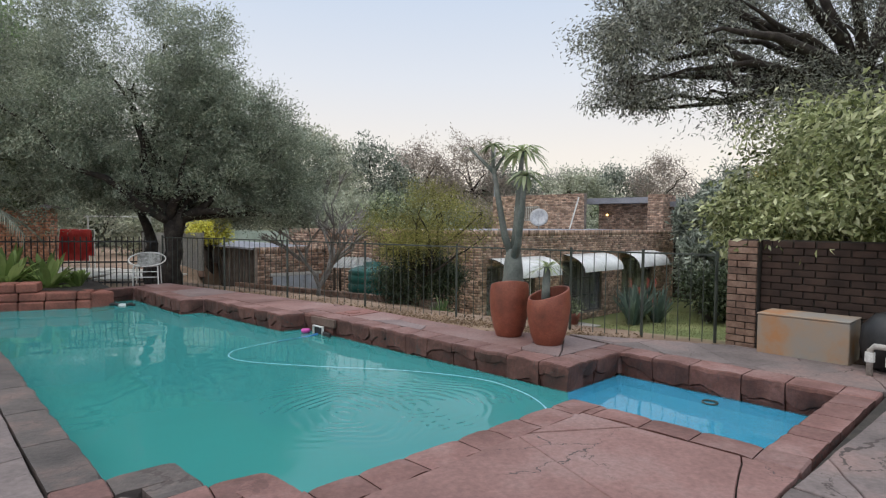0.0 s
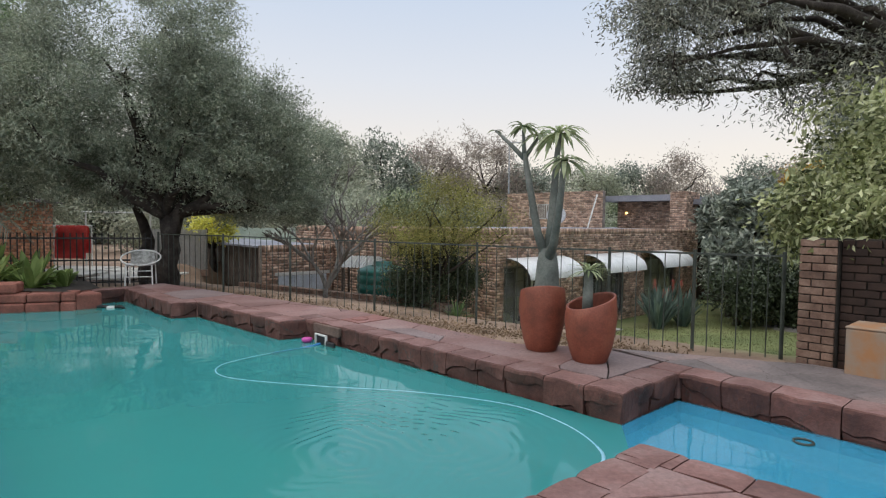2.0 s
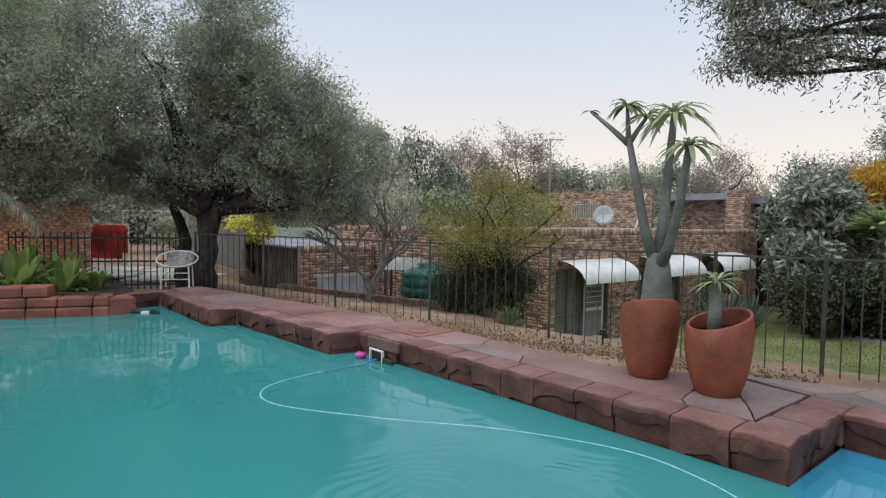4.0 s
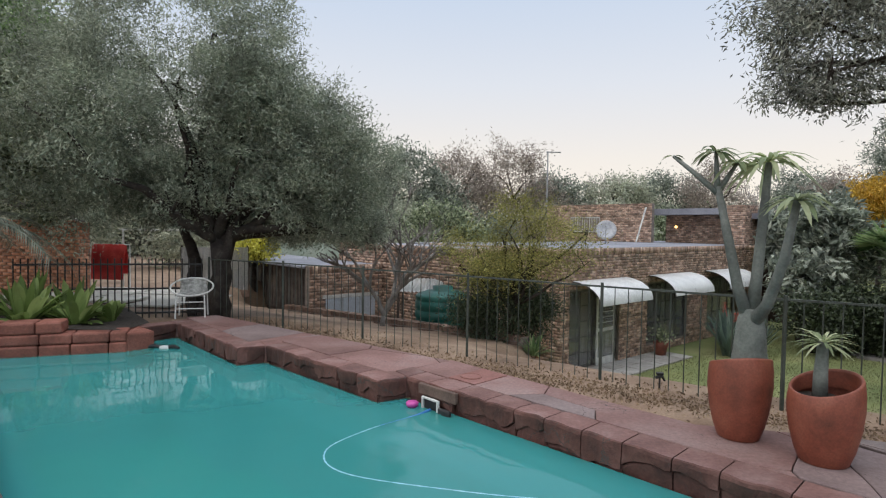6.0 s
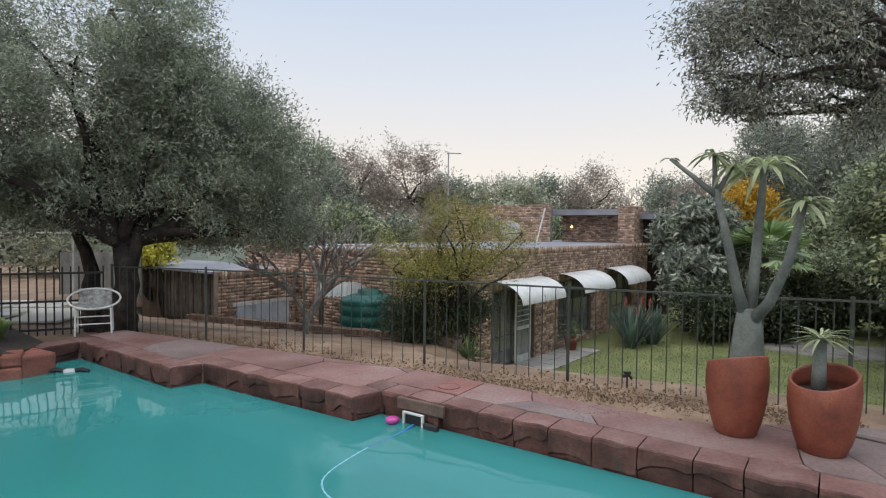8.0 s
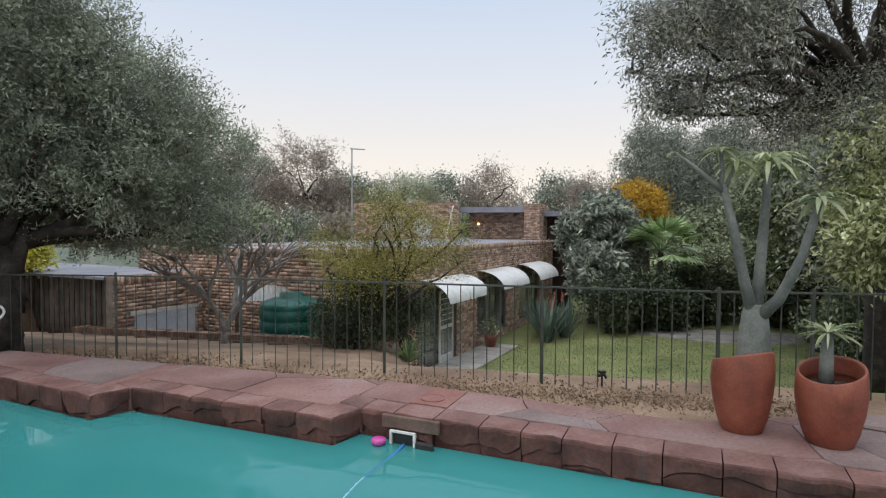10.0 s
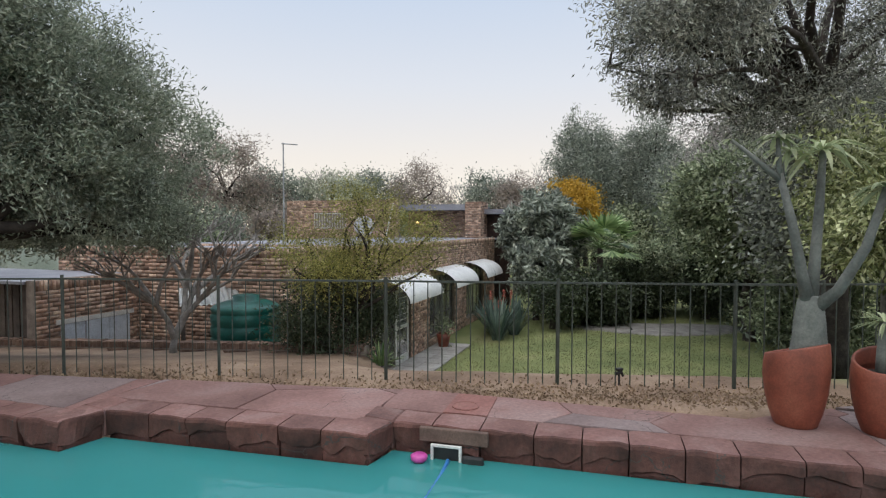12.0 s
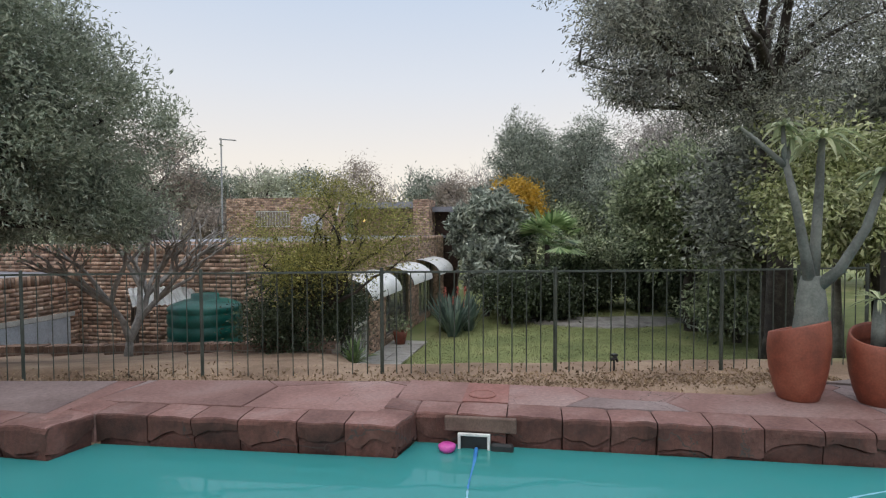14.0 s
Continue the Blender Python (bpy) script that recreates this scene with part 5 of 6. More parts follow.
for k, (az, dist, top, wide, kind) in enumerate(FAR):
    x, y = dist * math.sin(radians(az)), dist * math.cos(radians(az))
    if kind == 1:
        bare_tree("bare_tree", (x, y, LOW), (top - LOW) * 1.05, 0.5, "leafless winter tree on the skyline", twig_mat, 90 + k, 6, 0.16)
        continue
    mt = russet_mat if kind == 2 else (hazyleaf_mat, conifer_mat, greenleaf_mat)[k % 3]
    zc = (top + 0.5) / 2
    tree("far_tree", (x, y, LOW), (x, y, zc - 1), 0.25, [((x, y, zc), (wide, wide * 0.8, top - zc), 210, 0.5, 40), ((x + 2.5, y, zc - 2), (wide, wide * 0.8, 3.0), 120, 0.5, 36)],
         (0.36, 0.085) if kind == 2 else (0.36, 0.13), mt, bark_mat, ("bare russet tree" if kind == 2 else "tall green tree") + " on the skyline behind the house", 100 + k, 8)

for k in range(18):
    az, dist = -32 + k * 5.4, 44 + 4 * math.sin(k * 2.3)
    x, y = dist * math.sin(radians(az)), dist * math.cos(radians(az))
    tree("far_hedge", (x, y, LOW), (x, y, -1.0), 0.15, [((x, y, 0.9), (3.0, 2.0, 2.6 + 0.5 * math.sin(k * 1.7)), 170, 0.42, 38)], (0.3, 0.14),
         (hazyleaf_mat, greenleaf_mat, conifer_mat, russet_mat)[k % 4], bark_mat, "mixed hedge growth behind the house roofs", 160 + k, 6, "hedge")

# ---- brickwork ----


def brick_mesh(name, m, length, height, holes=(), size=(0.23, 0.075), gap=0.012, proud=0.012, seed=1, top_soldier=False):
    """Courses of uneven bricks standing proud of a wall's face, local x along, z up, facing -y."""
    g = np.random.default_rng(seed)
    rows = []
    z = 0.0
    course = 0
    while z < height - 0.03:
        soldier = top_soldier and z > height - 0.26
        h = (height - z) if soldier else min(size[1], height - z)
        w = size[1] if soldier else size[0]
        x = -(w + gap) / 2 if course % 2 and not soldier else 0.0
        while x < length:
            rows.append((max(0, x), min(length, x + w * g.uniform(0.9, 1.0)), z, z + h))
            x += w + gap
        z += h + gap
        course += 1
    keep = []
    for x0, x1, z0, z1 in rows:
        if x1 - x0 < 0.02:
            continue
        cut = False
        for a, b, c, d in holes:
            if z1 > c + 0.01 and z0 < d - 0.01 and x1 > a and x0 < b:
                if x0 < a - 0.03:
                    x1 = a
                elif x1 > b + 0.03:
                    x0 = b
                else:
                    cut = True
        if not cut:
            keep.append((x0, x1, z0, z1))
    k = np.array(keep)
    n = len(k)
    y0 = -proud * g.uniform(0.5, 1.6, n)
    jit = lambda: g.uniform(-0.004, 0.004, n)
    cs = []
    for xi, zi in ((0, 2), (1, 2), (1, 3), (0, 3)):
        cs.append(np.stack([k[:, xi] + jit(), y0 + jit(), k[:, zi] + jit()], 1))
    for xi, zi in ((0, 2), (1, 2), (1, 3), (0, 3)):
        cs.append(np.stack([k[:, xi], np.full(n, 0.01), k[:, zi]], 1))
    co = np.stack(cs, 1).reshape(-1, 3)
    mm = np.array(m)
    co = co @ mm[:3, :3].T + mm[:3, 3]
    quads = [(0, 1, 2, 3), (1, 5, 6, 2), (4, 0, 3, 7), (3, 2, 6, 7), (4, 5, 1, 0)]
    b = np.arange(n)[:, None, None] * 8 + np.array(quads)[None]
    me = bpy.data.meshes.new(name)
    me.vertices.add(8 * n)
    me.vertices.foreach_set("co", co.ravel())
    me.loops.add(20 * n)
    me.loops.foreach_set("vertex_index", b.ravel())
    me.polygons.add(5 * n)
    me.polygons.foreach_set("loop_start", np.arange(5 * n) * 4)
    me.polygons.foreach_set("loop_total", np.full(5 * n, 4))
    me.update(calc_edges=True)
    return me


def brickwork(parent, u0, v0, turn, length, z0, z1, mat, holes=(), seed=1, soldier=False, size=(0.23, 0.075)):
    m = Matrix.Translation(uv(u0, v0, z0)) @ Matrix.Rotation(radians(turn), 4, "Z")
    me = brick_mesh("brickwork", m, length, z1 - z0, holes, size, seed=seed, top_soldier=soldier)
    me.materials.append(mat)
    ob = part("brickwork", me, None, parent)
    ob["kind"] = "stuff"
    return ob


H = PAR_Z - LOW
# local -y is the outer face: turn 45 faces +U, turn -45 faces -V
brickwork(house_root, FRONT_U, NEAR_V, 45, FAR_V - NEAR_V, LOW, PAR_Z, brick_mat, HOLES, 1, True)
brickwork(house_root, -17.0, NEAR_V, -45, 17.0 + FRONT_U, LOW, PAR_Z, brick_mat, (), 2, True)
brickwork(house_root, -18.7, 10.6, -45, 6.5, LOW, PAR_Z, brick_mat, (), 3, True)
brickwork(house_root, -12.2, 10.62, 45, 2.55, LOW, PAR_Z, brick_mat, (), 4, True)
brickwork(house_root, -16.6, 28.9, -45, 3.6, 0.9, 2.55, brick_mat, (), 5)
brickwork(house_root, -13.0, 27.6, -45, 0.8, 0.9, 2.95, brick_mat, (), 6)
brickwork(house_root, -12.2, 27.6, 45, 1.4, 0.9, 2.95, brick_mat, (), 7)
brickwork(house_root, -23.0, 27.05, -45, 6.6, 1.06, 3.1, brick_mat, [(1.7, 3.6, 0.55, 1.35)], 8)
brickwork(shed_root, -16.1, 8.1, 45, 2.45, LOW, 0.58, brick_mat, [(0.5, 2.2, 0.0, 2.0)], 9, True)

# ---- house details ----


def local_house(v, z, out=0.0):
    return Matrix.Translation(uv(FRONT_U + out, v, z)) @ Matrix.Rotation(radians(45), 4, "Z")


curtain_mat = surface("pale_curtain", (0.5, 0.46, 0.4), (0.66, 0.61, 0.54), (0.76, 0.72, 0.66), 3, 40, 0.9)
bar_mat = surface("dark_bar_paint", (0.05, 0.048, 0.044), (0.09, 0.086, 0.08), (0.15, 0.145, 0.135), 5, 50, 0.6)


def curtain(v, z0, z1, w, seed):
    t = empty("curtain", local_house(v, z0, -0.33), "pale full-length curtain behind a door", "curtain", "house curtains")
    g = random.Random(seed)
    bm = bmesh.new()
    n = 30
    a, b = [], []
    for i in range(n + 1):
        x = w * i / n
        y = 0.035 * math.sin(i * 1.3 + g.uniform(-0.3, 0.3))
        a.append(bm.verts.new((x, y, 0)))
        b.append(bm.verts.new((x, y * 0.6, z1 - z0)))
    for i in range(n):
        bm.faces.new((a[i], a[i + 1], b[i + 1], b[i]))
    bmesh.ops.solidify(bm, geom=bm.faces[:], thickness=0.006)
    part("cloth", bm, curtain_mat, t, smooth=True)


def opening(k, x0, x1, z0, z1, cols, rows, door):
    nm = ("door_" if door else "window_") + str(k)
    t = empty(nm, local_house(NEAR_V + x0, LOW + z0, -0.08), "steel framed glazed " + ("door with burglar bars" if door else "window with burglar bars"), "door" if door else "window", kind="structure")
    w, h = x1 - x0, z1 - z0
    for lo, hi in (((0, 0, 0), (0.05, 0.05, h)), ((w - 0.05, 0, 0), (w, 0.05, h)), ((0.05, 0, h - 0.05), (w - 0.05, 0.05, h)), ((0.05, 0, 0), (w - 0.05, 0.05, 0.05))):
        part("frame", boxed(lo, hi), bar_mat, t)
    for i in range(1, cols):
        x = w * i / cols
        part("mullion", boxed((x - 0.02, 0.005, 0.05), (x + 0.02, 0.045, h - 0.05)), bar_mat, t)
    for j in range(1, rows):
        z = h * j / rows
        part("bar", boxed((0.05, -0.01, z - 0.012), (w - 0.05, 0.004, z + 0.012)), bar_mat, t)
    pane = part("pane", boxed((0.05, 0.02, 0.05), (w - 0.05, 0.026, h - 0.05)), glass_mat, t)
    pane.visible_shadow = False


opening(1, *HOLES[0], 4, 5, True)
opening(1, *HOLES[1], 4, 3, False)
opening(2, *HOLES[2], 4, 3, False)
curtain(NEAR_V + 1.35, LOW + 0.02, LOW + 2.25, 0.4, 1)
curtain(NEAR_V + 6.1, LOW + 0.3, LOW + 2.25, 0.9, 2)
curtain(NEAR_V + 10.9, LOW + 0.3, LOW + 2.25, 0.6, 3)


def open_leaf():
    """The white leaf of the front door, folded outwards."""
    t = empty("door_2", local_house(NEAR_V + 1.72, LOW + 0.02, 0.03), "white painted steel door leaf standing open", "door", kind="structure")
    w, h = 0.95, 2.15
    for lo, hi in (((0, 0, 0), (0.07, 0.04, h)), ((w - 0.07, 0, 0), (w, 0.04, h)), ((0.07, 0, 0), (w - 0.07, 0.04, 0.22)), ((0.07, 0, 1.0), (w - 0.07, 0.04, 1.1)), ((0.07, 0, h - 0.08), (w - 0.07, 0.04, h))):
        part("frame", boxed(lo, hi, bevel=0.004), whitemetal_mat, t)
    for j in range(5):
        z = 1.25 + j * 0.16
        part("bar", boxed((0.07, 0.012, z), (w - 0.07, 0.026, z + 0.02)), whitemetal_mat, t)
    pane = part("pane", boxed((0.07, 0.018, 0.22), (w - 0.07, 0.023, h - 0.08)), glass_mat, t)
    pane.visible_shadow = False


open_leaf()


def table_lamp():
    t = empty("table_lamp", uv(-13.2, NEAR_V + 1.6, LOW), "lit standing lamp inside the front room", "lamp")
    bm = bmesh.new()
    lathe(bm, [(0.14, 0.0), (0.14, 0.02), (0.015, 0.04), (0.015, 1.35)], 14)
    part("stand", bm, black_mat, t)
    bm = bmesh.new()
    lathe(bm, [(0.2, 1.3), (0.13, 1.62)], 20)
    part("shade", bm, lamp_mat, t, "glowing warm lamp shade")


table_lamp()


def wall_lamp(at, name, label):
    t = empty(name, at, label, "lamp")
    bm = bmesh.new()
    bmesh.ops.create_uvsphere(bm, u_segments=12, v_segments=8, radius=0.07)
    part("bulb", bm, lamp_mat, t)
    bm = bmesh.new()
    box(bm, (-0.05, 0.05, -0.06), (0.05, 0.1, 0.1), Matrix.Rotation(radians(-45), 4, "Z"), 0.01)
    part("bracket", bm, black_mat, t)


wall_lamp(uv(-16.0, 28.78, 1.95), "porch_lamp", "small lit lamp under the upper roof")


def upper_window():
    t = empty("window_3", Matrix.Translation(uv(-21.3, 27.08, 1.61)) @ Matrix.Rotation(radians(-45), 4, "Z"), "small window with white burglar bars", "window", kind="structure")
    part("pane", boxed((0.0, -0.012, 0.0), (1.9, -0.006, 0.8)), black_mat, t)
    for i in range(13):
        part("bar", boxed((i * 0.155, -0.035, 0.0), (i * 0.155 + 0.02, -0.015, 0.8)), whitemetal_mat, t)
    for z in (0.0, 0.78):
        part("frame", boxed((0, -0.04, z), (1.9, -0.014, z + 0.03)), whitemetal_mat, t)


upper_window()


def dish():
    t = empty("satellite_dish", (4.65, 27.6, PAR_Z - 0.04), "white round satellite dish on the flat roof", "satellite dish")
    bm = bmesh.new()
    rings = lathe(bm, [(0.02, 0.0), (0.15, 0.012), (0.30, 0.05), (0.45, 0.115), (0.455, 0.10), (0.30, 0.03), (0.02, -0.02)], 28)
    bm.faces.new(rings[0][::-1])
    bm.faces.new(rings[-1])
    aim = Matrix.Translation((0, 0, 0.56)) @ (Vector((-0.25, -1, 0.35)).to_track_quat("Z", "Y").to_matrix().to_4x4())
    bmesh.ops.transform(bm, matrix=aim, verts=bm.verts)
    part("reflector", bm, surface("dish_mesh", (0.30, 0.31, 0.33), (0.42, 0.43, 0.45), (0.54, 0.55, 0.56), 9, 60, 0.5), t, smooth=True)
    bm = bmesh.new()
    tube(bm, [(0, 0.05, 0), (0, 0.05, 0.56)], 0.03, 8)
    part("mast", bm, greysteel_mat, t)
    bm = bmesh.new()
    tube(bm, [aim @ Vector((0, -0.4, 0.1)), aim @ Vector((0, -0.1, 0.5))], 0.012, 6)
    part("feed_arm", bm, greysteel_mat, t)


dish()


def antenna():
    t = empty("antenna_mast", (3.05, 37.3, PAR_Z), "thin steel aerial mast above the roofs", "antenna")
    bm = bmesh.new()
    tube(bm, [(0, 0, LOW - PAR_Z - 0.1), (0, 0, 5.35)], [0.06, 0.04], 8)
    part("mast", bm, greysteel_mat, t)
    bm = bmesh.new()
    tube(bm, [(-0.1, 0, 5.3), (0.75, -0.3, 5.25)], 0.035, 6)
    part("boom", bm, greysteel_mat, t)
    for i in range(5):
        bm = bmesh.new()
        x = i * 0.16
        tube(bm, [(x, -0.4 * x - 0.15, 5.27), (x, -0.4 * x + 0.15, 5.27)], 0.012, 5)
        part("rod", bm, greysteel_mat, t)


antenna()


def leaning_pole():
    t = empty("leaning_pole", uv(-16.55, 26.7, PAR_Z - 0.04), "pale pole leaning against the upper wall", "pole")
    bm = bmesh.new()
    tube(bm, [(-0.5, -0.3, 0), (0.05, 0.1, 1.75)], 0.04, 8)
    part("pole_shaft", bm, whitemetal_mat, t)


leaning_pole()


def house_pot():
    t = empty("patio_pot", (4.95, 20.35, LOW), "small brown clay pot with a plant by the house", "plant pot")
    bm = bmesh.new()
    r = lathe(bm, [(0.15, 0), (0.2, 0.25), (0.24, 0.46), (0.21, 0.46), (0.18, 0.4)], 20)
    bm.faces.new(r[0][::-1])
    bm.faces.new(r[-1])
    part("pot_body", bm, pot_mat, t, smooth=True)
    g = np.random.default_rng(3)
    leaves("foliage", g.normal(size=(220, 3)) * np.array([0.14, 0.14, 0.18]) + np.array([0, 0, 0.68]), 0.12, 0.06, greenleaf_mat, t, 4)


house_pot()


paver_mat = surface("pale_paver", (0.25, 0.235, 0.215), (0.36, 0.345, 0.32), (0.46, 0.445, 0.42), 2, 40, 0.85, bump=0.3, vary="object", amount=0.12)


def patio():
    t = empty("patio_paving", (0, 0, 0), "pale stone paving along the house front", "paving", kind="structure")
    me = [mesh_of("paver", boxed((-0.29 + 0.02 * k, -0.29, 0), (0.29, 0.29, 0.05), bevel=0.008), paver_mat) for k in range(2)]
    for i in range(9):
        for j in range(2):
            ob = part("paver", me[(i + j) % 2], None, t)
            ob.matrix_world = Matrix.Translation(uv(-11.0 + j * 0.6, NEAR_V + 0.2 + i * 0.6, LOW - 0.01)) @ Matrix.Rotation(radians(45), 4, "Z")


patio()


def garage():
    t = empty("garage_door", Matrix.Translation(uv(-16.12, 8.6, LOW)) @ Matrix.Rotation(radians(45), 4, "Z"), "blue-grey sheet metal sliding garage door", "door", kind="structure")
    panel = surface("grey_blue_sheet", (0.42, 0.46, 0.52), (0.54, 0.59, 0.65), (0.64, 0.68, 0.73), 2, 30, 0.5)
    for i in range(3):
        part("panel", boxed((i * 0.57 + 0.01, -0.03 - 0.015 * (i % 2), 0.0), (i * 0.57 + 0.56, 0.0, 1.95), bevel=0.006), panel, t)
    part("lintel", boxed((-0.1, -0.05, 1.96), (1.8, 0.02, 2.06)), whitemetal_mat, t)
    s = empty("slat_screen", (0, 0, 0), "dark timber slat screen on the garage side", "screen")
    me = mesh_of("slat", boxed((-0.045, -0.012, 0), (0.045, 0.012, 1.35), bevel=0.003), darkwood_mat)
    for i in range(63):
        ob = part("slat", me, None, s)
        ob.matrix_world = Matrix.Translation(uv(-16.45 - i * 0.105, 8.3 + 0.012 * (i % 2), -0.86)) @ Matrix.Rotation(radians(-45), 4, "Z")
    c = empty("lean_to_roof", (-2.35, 16.6, LOW), "white sheet lean-to roof beside the tank", "roof")
    bm = bmesh.new()
    for i in range(12):
        x0 = -0.75 + i * 0.1
        vs = [bm.verts.new(p) for p in ((x0, -0.45, 2.35), (x0 + 0.05, -0.45, 2.38), (x0 + 0.1, -0.45, 2.35), (x0 + 0.1, 0.55, 2.62), (x0 + 0.05, 0.55, 2.65), (x0, 0.55, 2.62))]
        bm.faces.new((vs[0], vs[1], vs[4], vs[5]))
        bm.faces.new((vs[1], vs[2], vs[3], vs[4]))
    bmesh.ops.solidify(bm, geom=bm.faces[:], thickness=0.01)
    part("sheet", bm, whitesheet_mat, c)
    for x in (-0.68, 0.38):
        part("post", boxed((x - 0.03, -0.4, 0), (x + 0.03, -0.34, 2.35)), darkwood_mat, c)
        part("post", boxed((x - 0.03, 0.45, 0), (x + 0.03, 0.51, 2.6)), darkwood_mat, c)


garage()

# ---- pool things ----


def skimmer():
    at = uv(-6.44, 4.435, 0)
    m = Matrix.Translation(at) @ Matrix.Rotation(radians(-45 + 2.7), 4, "Z")
    t = empty("pool_skimmer", m, "white framed skimmer mouth set in a concrete block", "pool skimmer")
    conc = surface("rough_concrete", (0.08, 0.05, 0.04), (0.135, 0.088, 0.07), (0.19, 0.13, 0.105), 4, 50, 0.9, bump=0.6)
    part("lintel", boxed((-0.16, -0.02, -0.13), (0.42, 0.03, -0.012), bevel=0.01), conc, t)
    # thin black sheet stands for the shade inside the mouth
    part("cavity_sheet", boxed((-0.02, -0.052, -0.30), (0.19, -0.046, -0.145)), black_mat, t, "black sheet for the shaded opening")
    for lo, hi in (((-0.045, -0.075, -0.145), (0.215, -0.045, -0.125)), ((-0.045, -0.075, -0.33), (0.215, -0.045, -0.31)), ((-0.045, -0.075, -0.31), (-0.022, -0.045, -0.145)), ((0.192, -0.075, -0.31), (0.215, -0.045, -0.145))):
        part("frame", boxed(lo, hi, bevel=0.004), whitemetal_mat, t)
    part("housing", boxed((0.22, -0.09, -0.30), (0.40, -0.045, -0.19), bevel=0.02), black_mat, t, "black plastic housing")
    f = empty("pool_float", m @ Matrix.Translation((-0.12, -0.14, -0.25)), "pink capped floating chlorine dispenser", "pool float")
    pink = surface("pink_plastic", (0.42, 0.04, 0.24), (0.52, 0.07, 0.32), (0.6, 0.12, 0.38), 6, 40, 0.4)
    bm = bmesh.new()
    r = lathe(bm, [(0.045, 0.0), (0.066, 0.02), (0.07, 0.05), (0.055, 0.062), (0.02, 0.066)], 20)
    bm.faces.new(r[0][::-1])
    bm.faces.new(r[-1])
    part("cap", bm, pink, f, smooth=True)
    bm = bmesh.new()
    r = lathe(bm, [(0.045, -0.14), (0.048, -0.001)], 16)
    bm.faces.new(r[0][::-1])
    part("basket", bm, whitemetal_mat, f)


skimmer()


def smooth_line(points, n=8):
    out = []
    pts = [points[0]] + list(points) + [points[-1]]
    for i in range(1, len(pts) - 2):
        p0, p1, p2, p3 = [Vector(p) for p in pts[i - 1:i + 3]]
        for k in range(n):
            f = k / n
            out.append(0.5 * (2 * p1 + (p2 - p0) * f + (2 * p0 - 5 * p1 + 4 * p2 - p3) * f * f + (3 * p1 - p0 - 3 * p2 + p3) * f ** 3))
    out.append(Vector(points[-1]))
    return out


def hose():
    t = empty("pool_hose", (0, 0, 0), "pale blue ribbed suction hose floating on the water", "hose")
    line = [(-6.33, 4.36, -0.24), (-6.31, 4.1, -0.262), (-6.26, 3.5, -0.2635), (-6.06, 2.95, -0.2635), (-5.55, 2.84, -0.2635), (-4.7, 3.38, -0.2635), (-3.95, 3.97, -0.2635), (-3.15, 4.36, -0.2635), (-2.6, 4.36, -0.2635), (-2.15, 4.18, -0.2635), (-1.9, 3.9, -0.262), (-1.95, 3.4, -0.30), (-2.4, 2.6, -0.42)]
    pts = [uv(p.x, p.y, p.z) for p in smooth_line(line, 14)]
    bm = bmesh.new()
    tube(bm, pts[:25], [0.0155 + 0.0015 * (i % 2) for i in range(25)], 8)
    blue = surface("blue_plastic", (0.02, 0.12, 0.34), (0.03, 0.17, 0.44), (0.06, 0.24, 0.52), 3, 40, 0.45)
    part("hose_cuff", bm, blue, t, "darker blue end at the skimmer", smooth=True)
    pts = pts[24:]
    bm = bmesh.new()
    tube(bm, pts, [0.0155 + 0.0015 * (i % 2) for i in range(len(pts))], 8)
    hm = surface("hose_plastic", (0.16, 0.40, 0.52), (0.23, 0.48, 0.60), (0.32, 0.56, 0.66), 3, 40, 0.45)
    part("hose_tube", bm, hm, t, smooth=True)


hose()


def pool_toys():
    t = empty("pool_cleaner", uv(-11.3, 3.05, -0.25), "small black and white pool cleaner at the surface", "pool cleaner")
    bm = bmesh.new()
    box(bm, (-0.075, -0.05, -0.03), (0.075, 0.05, 0.035), None, 0.02)
    part("cleaner_body", bm, whitesheet_mat, t)
    for s in (-1, 1):
        bm = bmesh.new()
        tube(bm, [(s * 0.06, 0, 0.01), (s * 0.17, -0.03, 0.035), (s * 0.27, -0.07, 0.02)], [0.03, 0.03, 0.02], 8)
        part("fin", bm, black_mat, t)
    r = empty("ring_float", uv(-1.11, 5.36, -0.24), "small dark ring floating in the shallow end", "ring")
    bm = bmesh.new()
    pts = [(0.065 * math.cos(a), 0.065 * math.sin(a), 0) for a in [2 * math.pi * k / 24 for k in range(25)]]
    tube(bm, pts, 0.009, 6, False)
    part("ring_tube", bm, fence_mat, r)


pool_toys()


block_mat = surface("red_block", (0.15, 0.052, 0.036), (0.25, 0.088, 0.062), (0.32, 0.135, 0.10), 2.4, 30, 0.75, bump=0.6, depth=0.015, vary="object", amount=0.15)


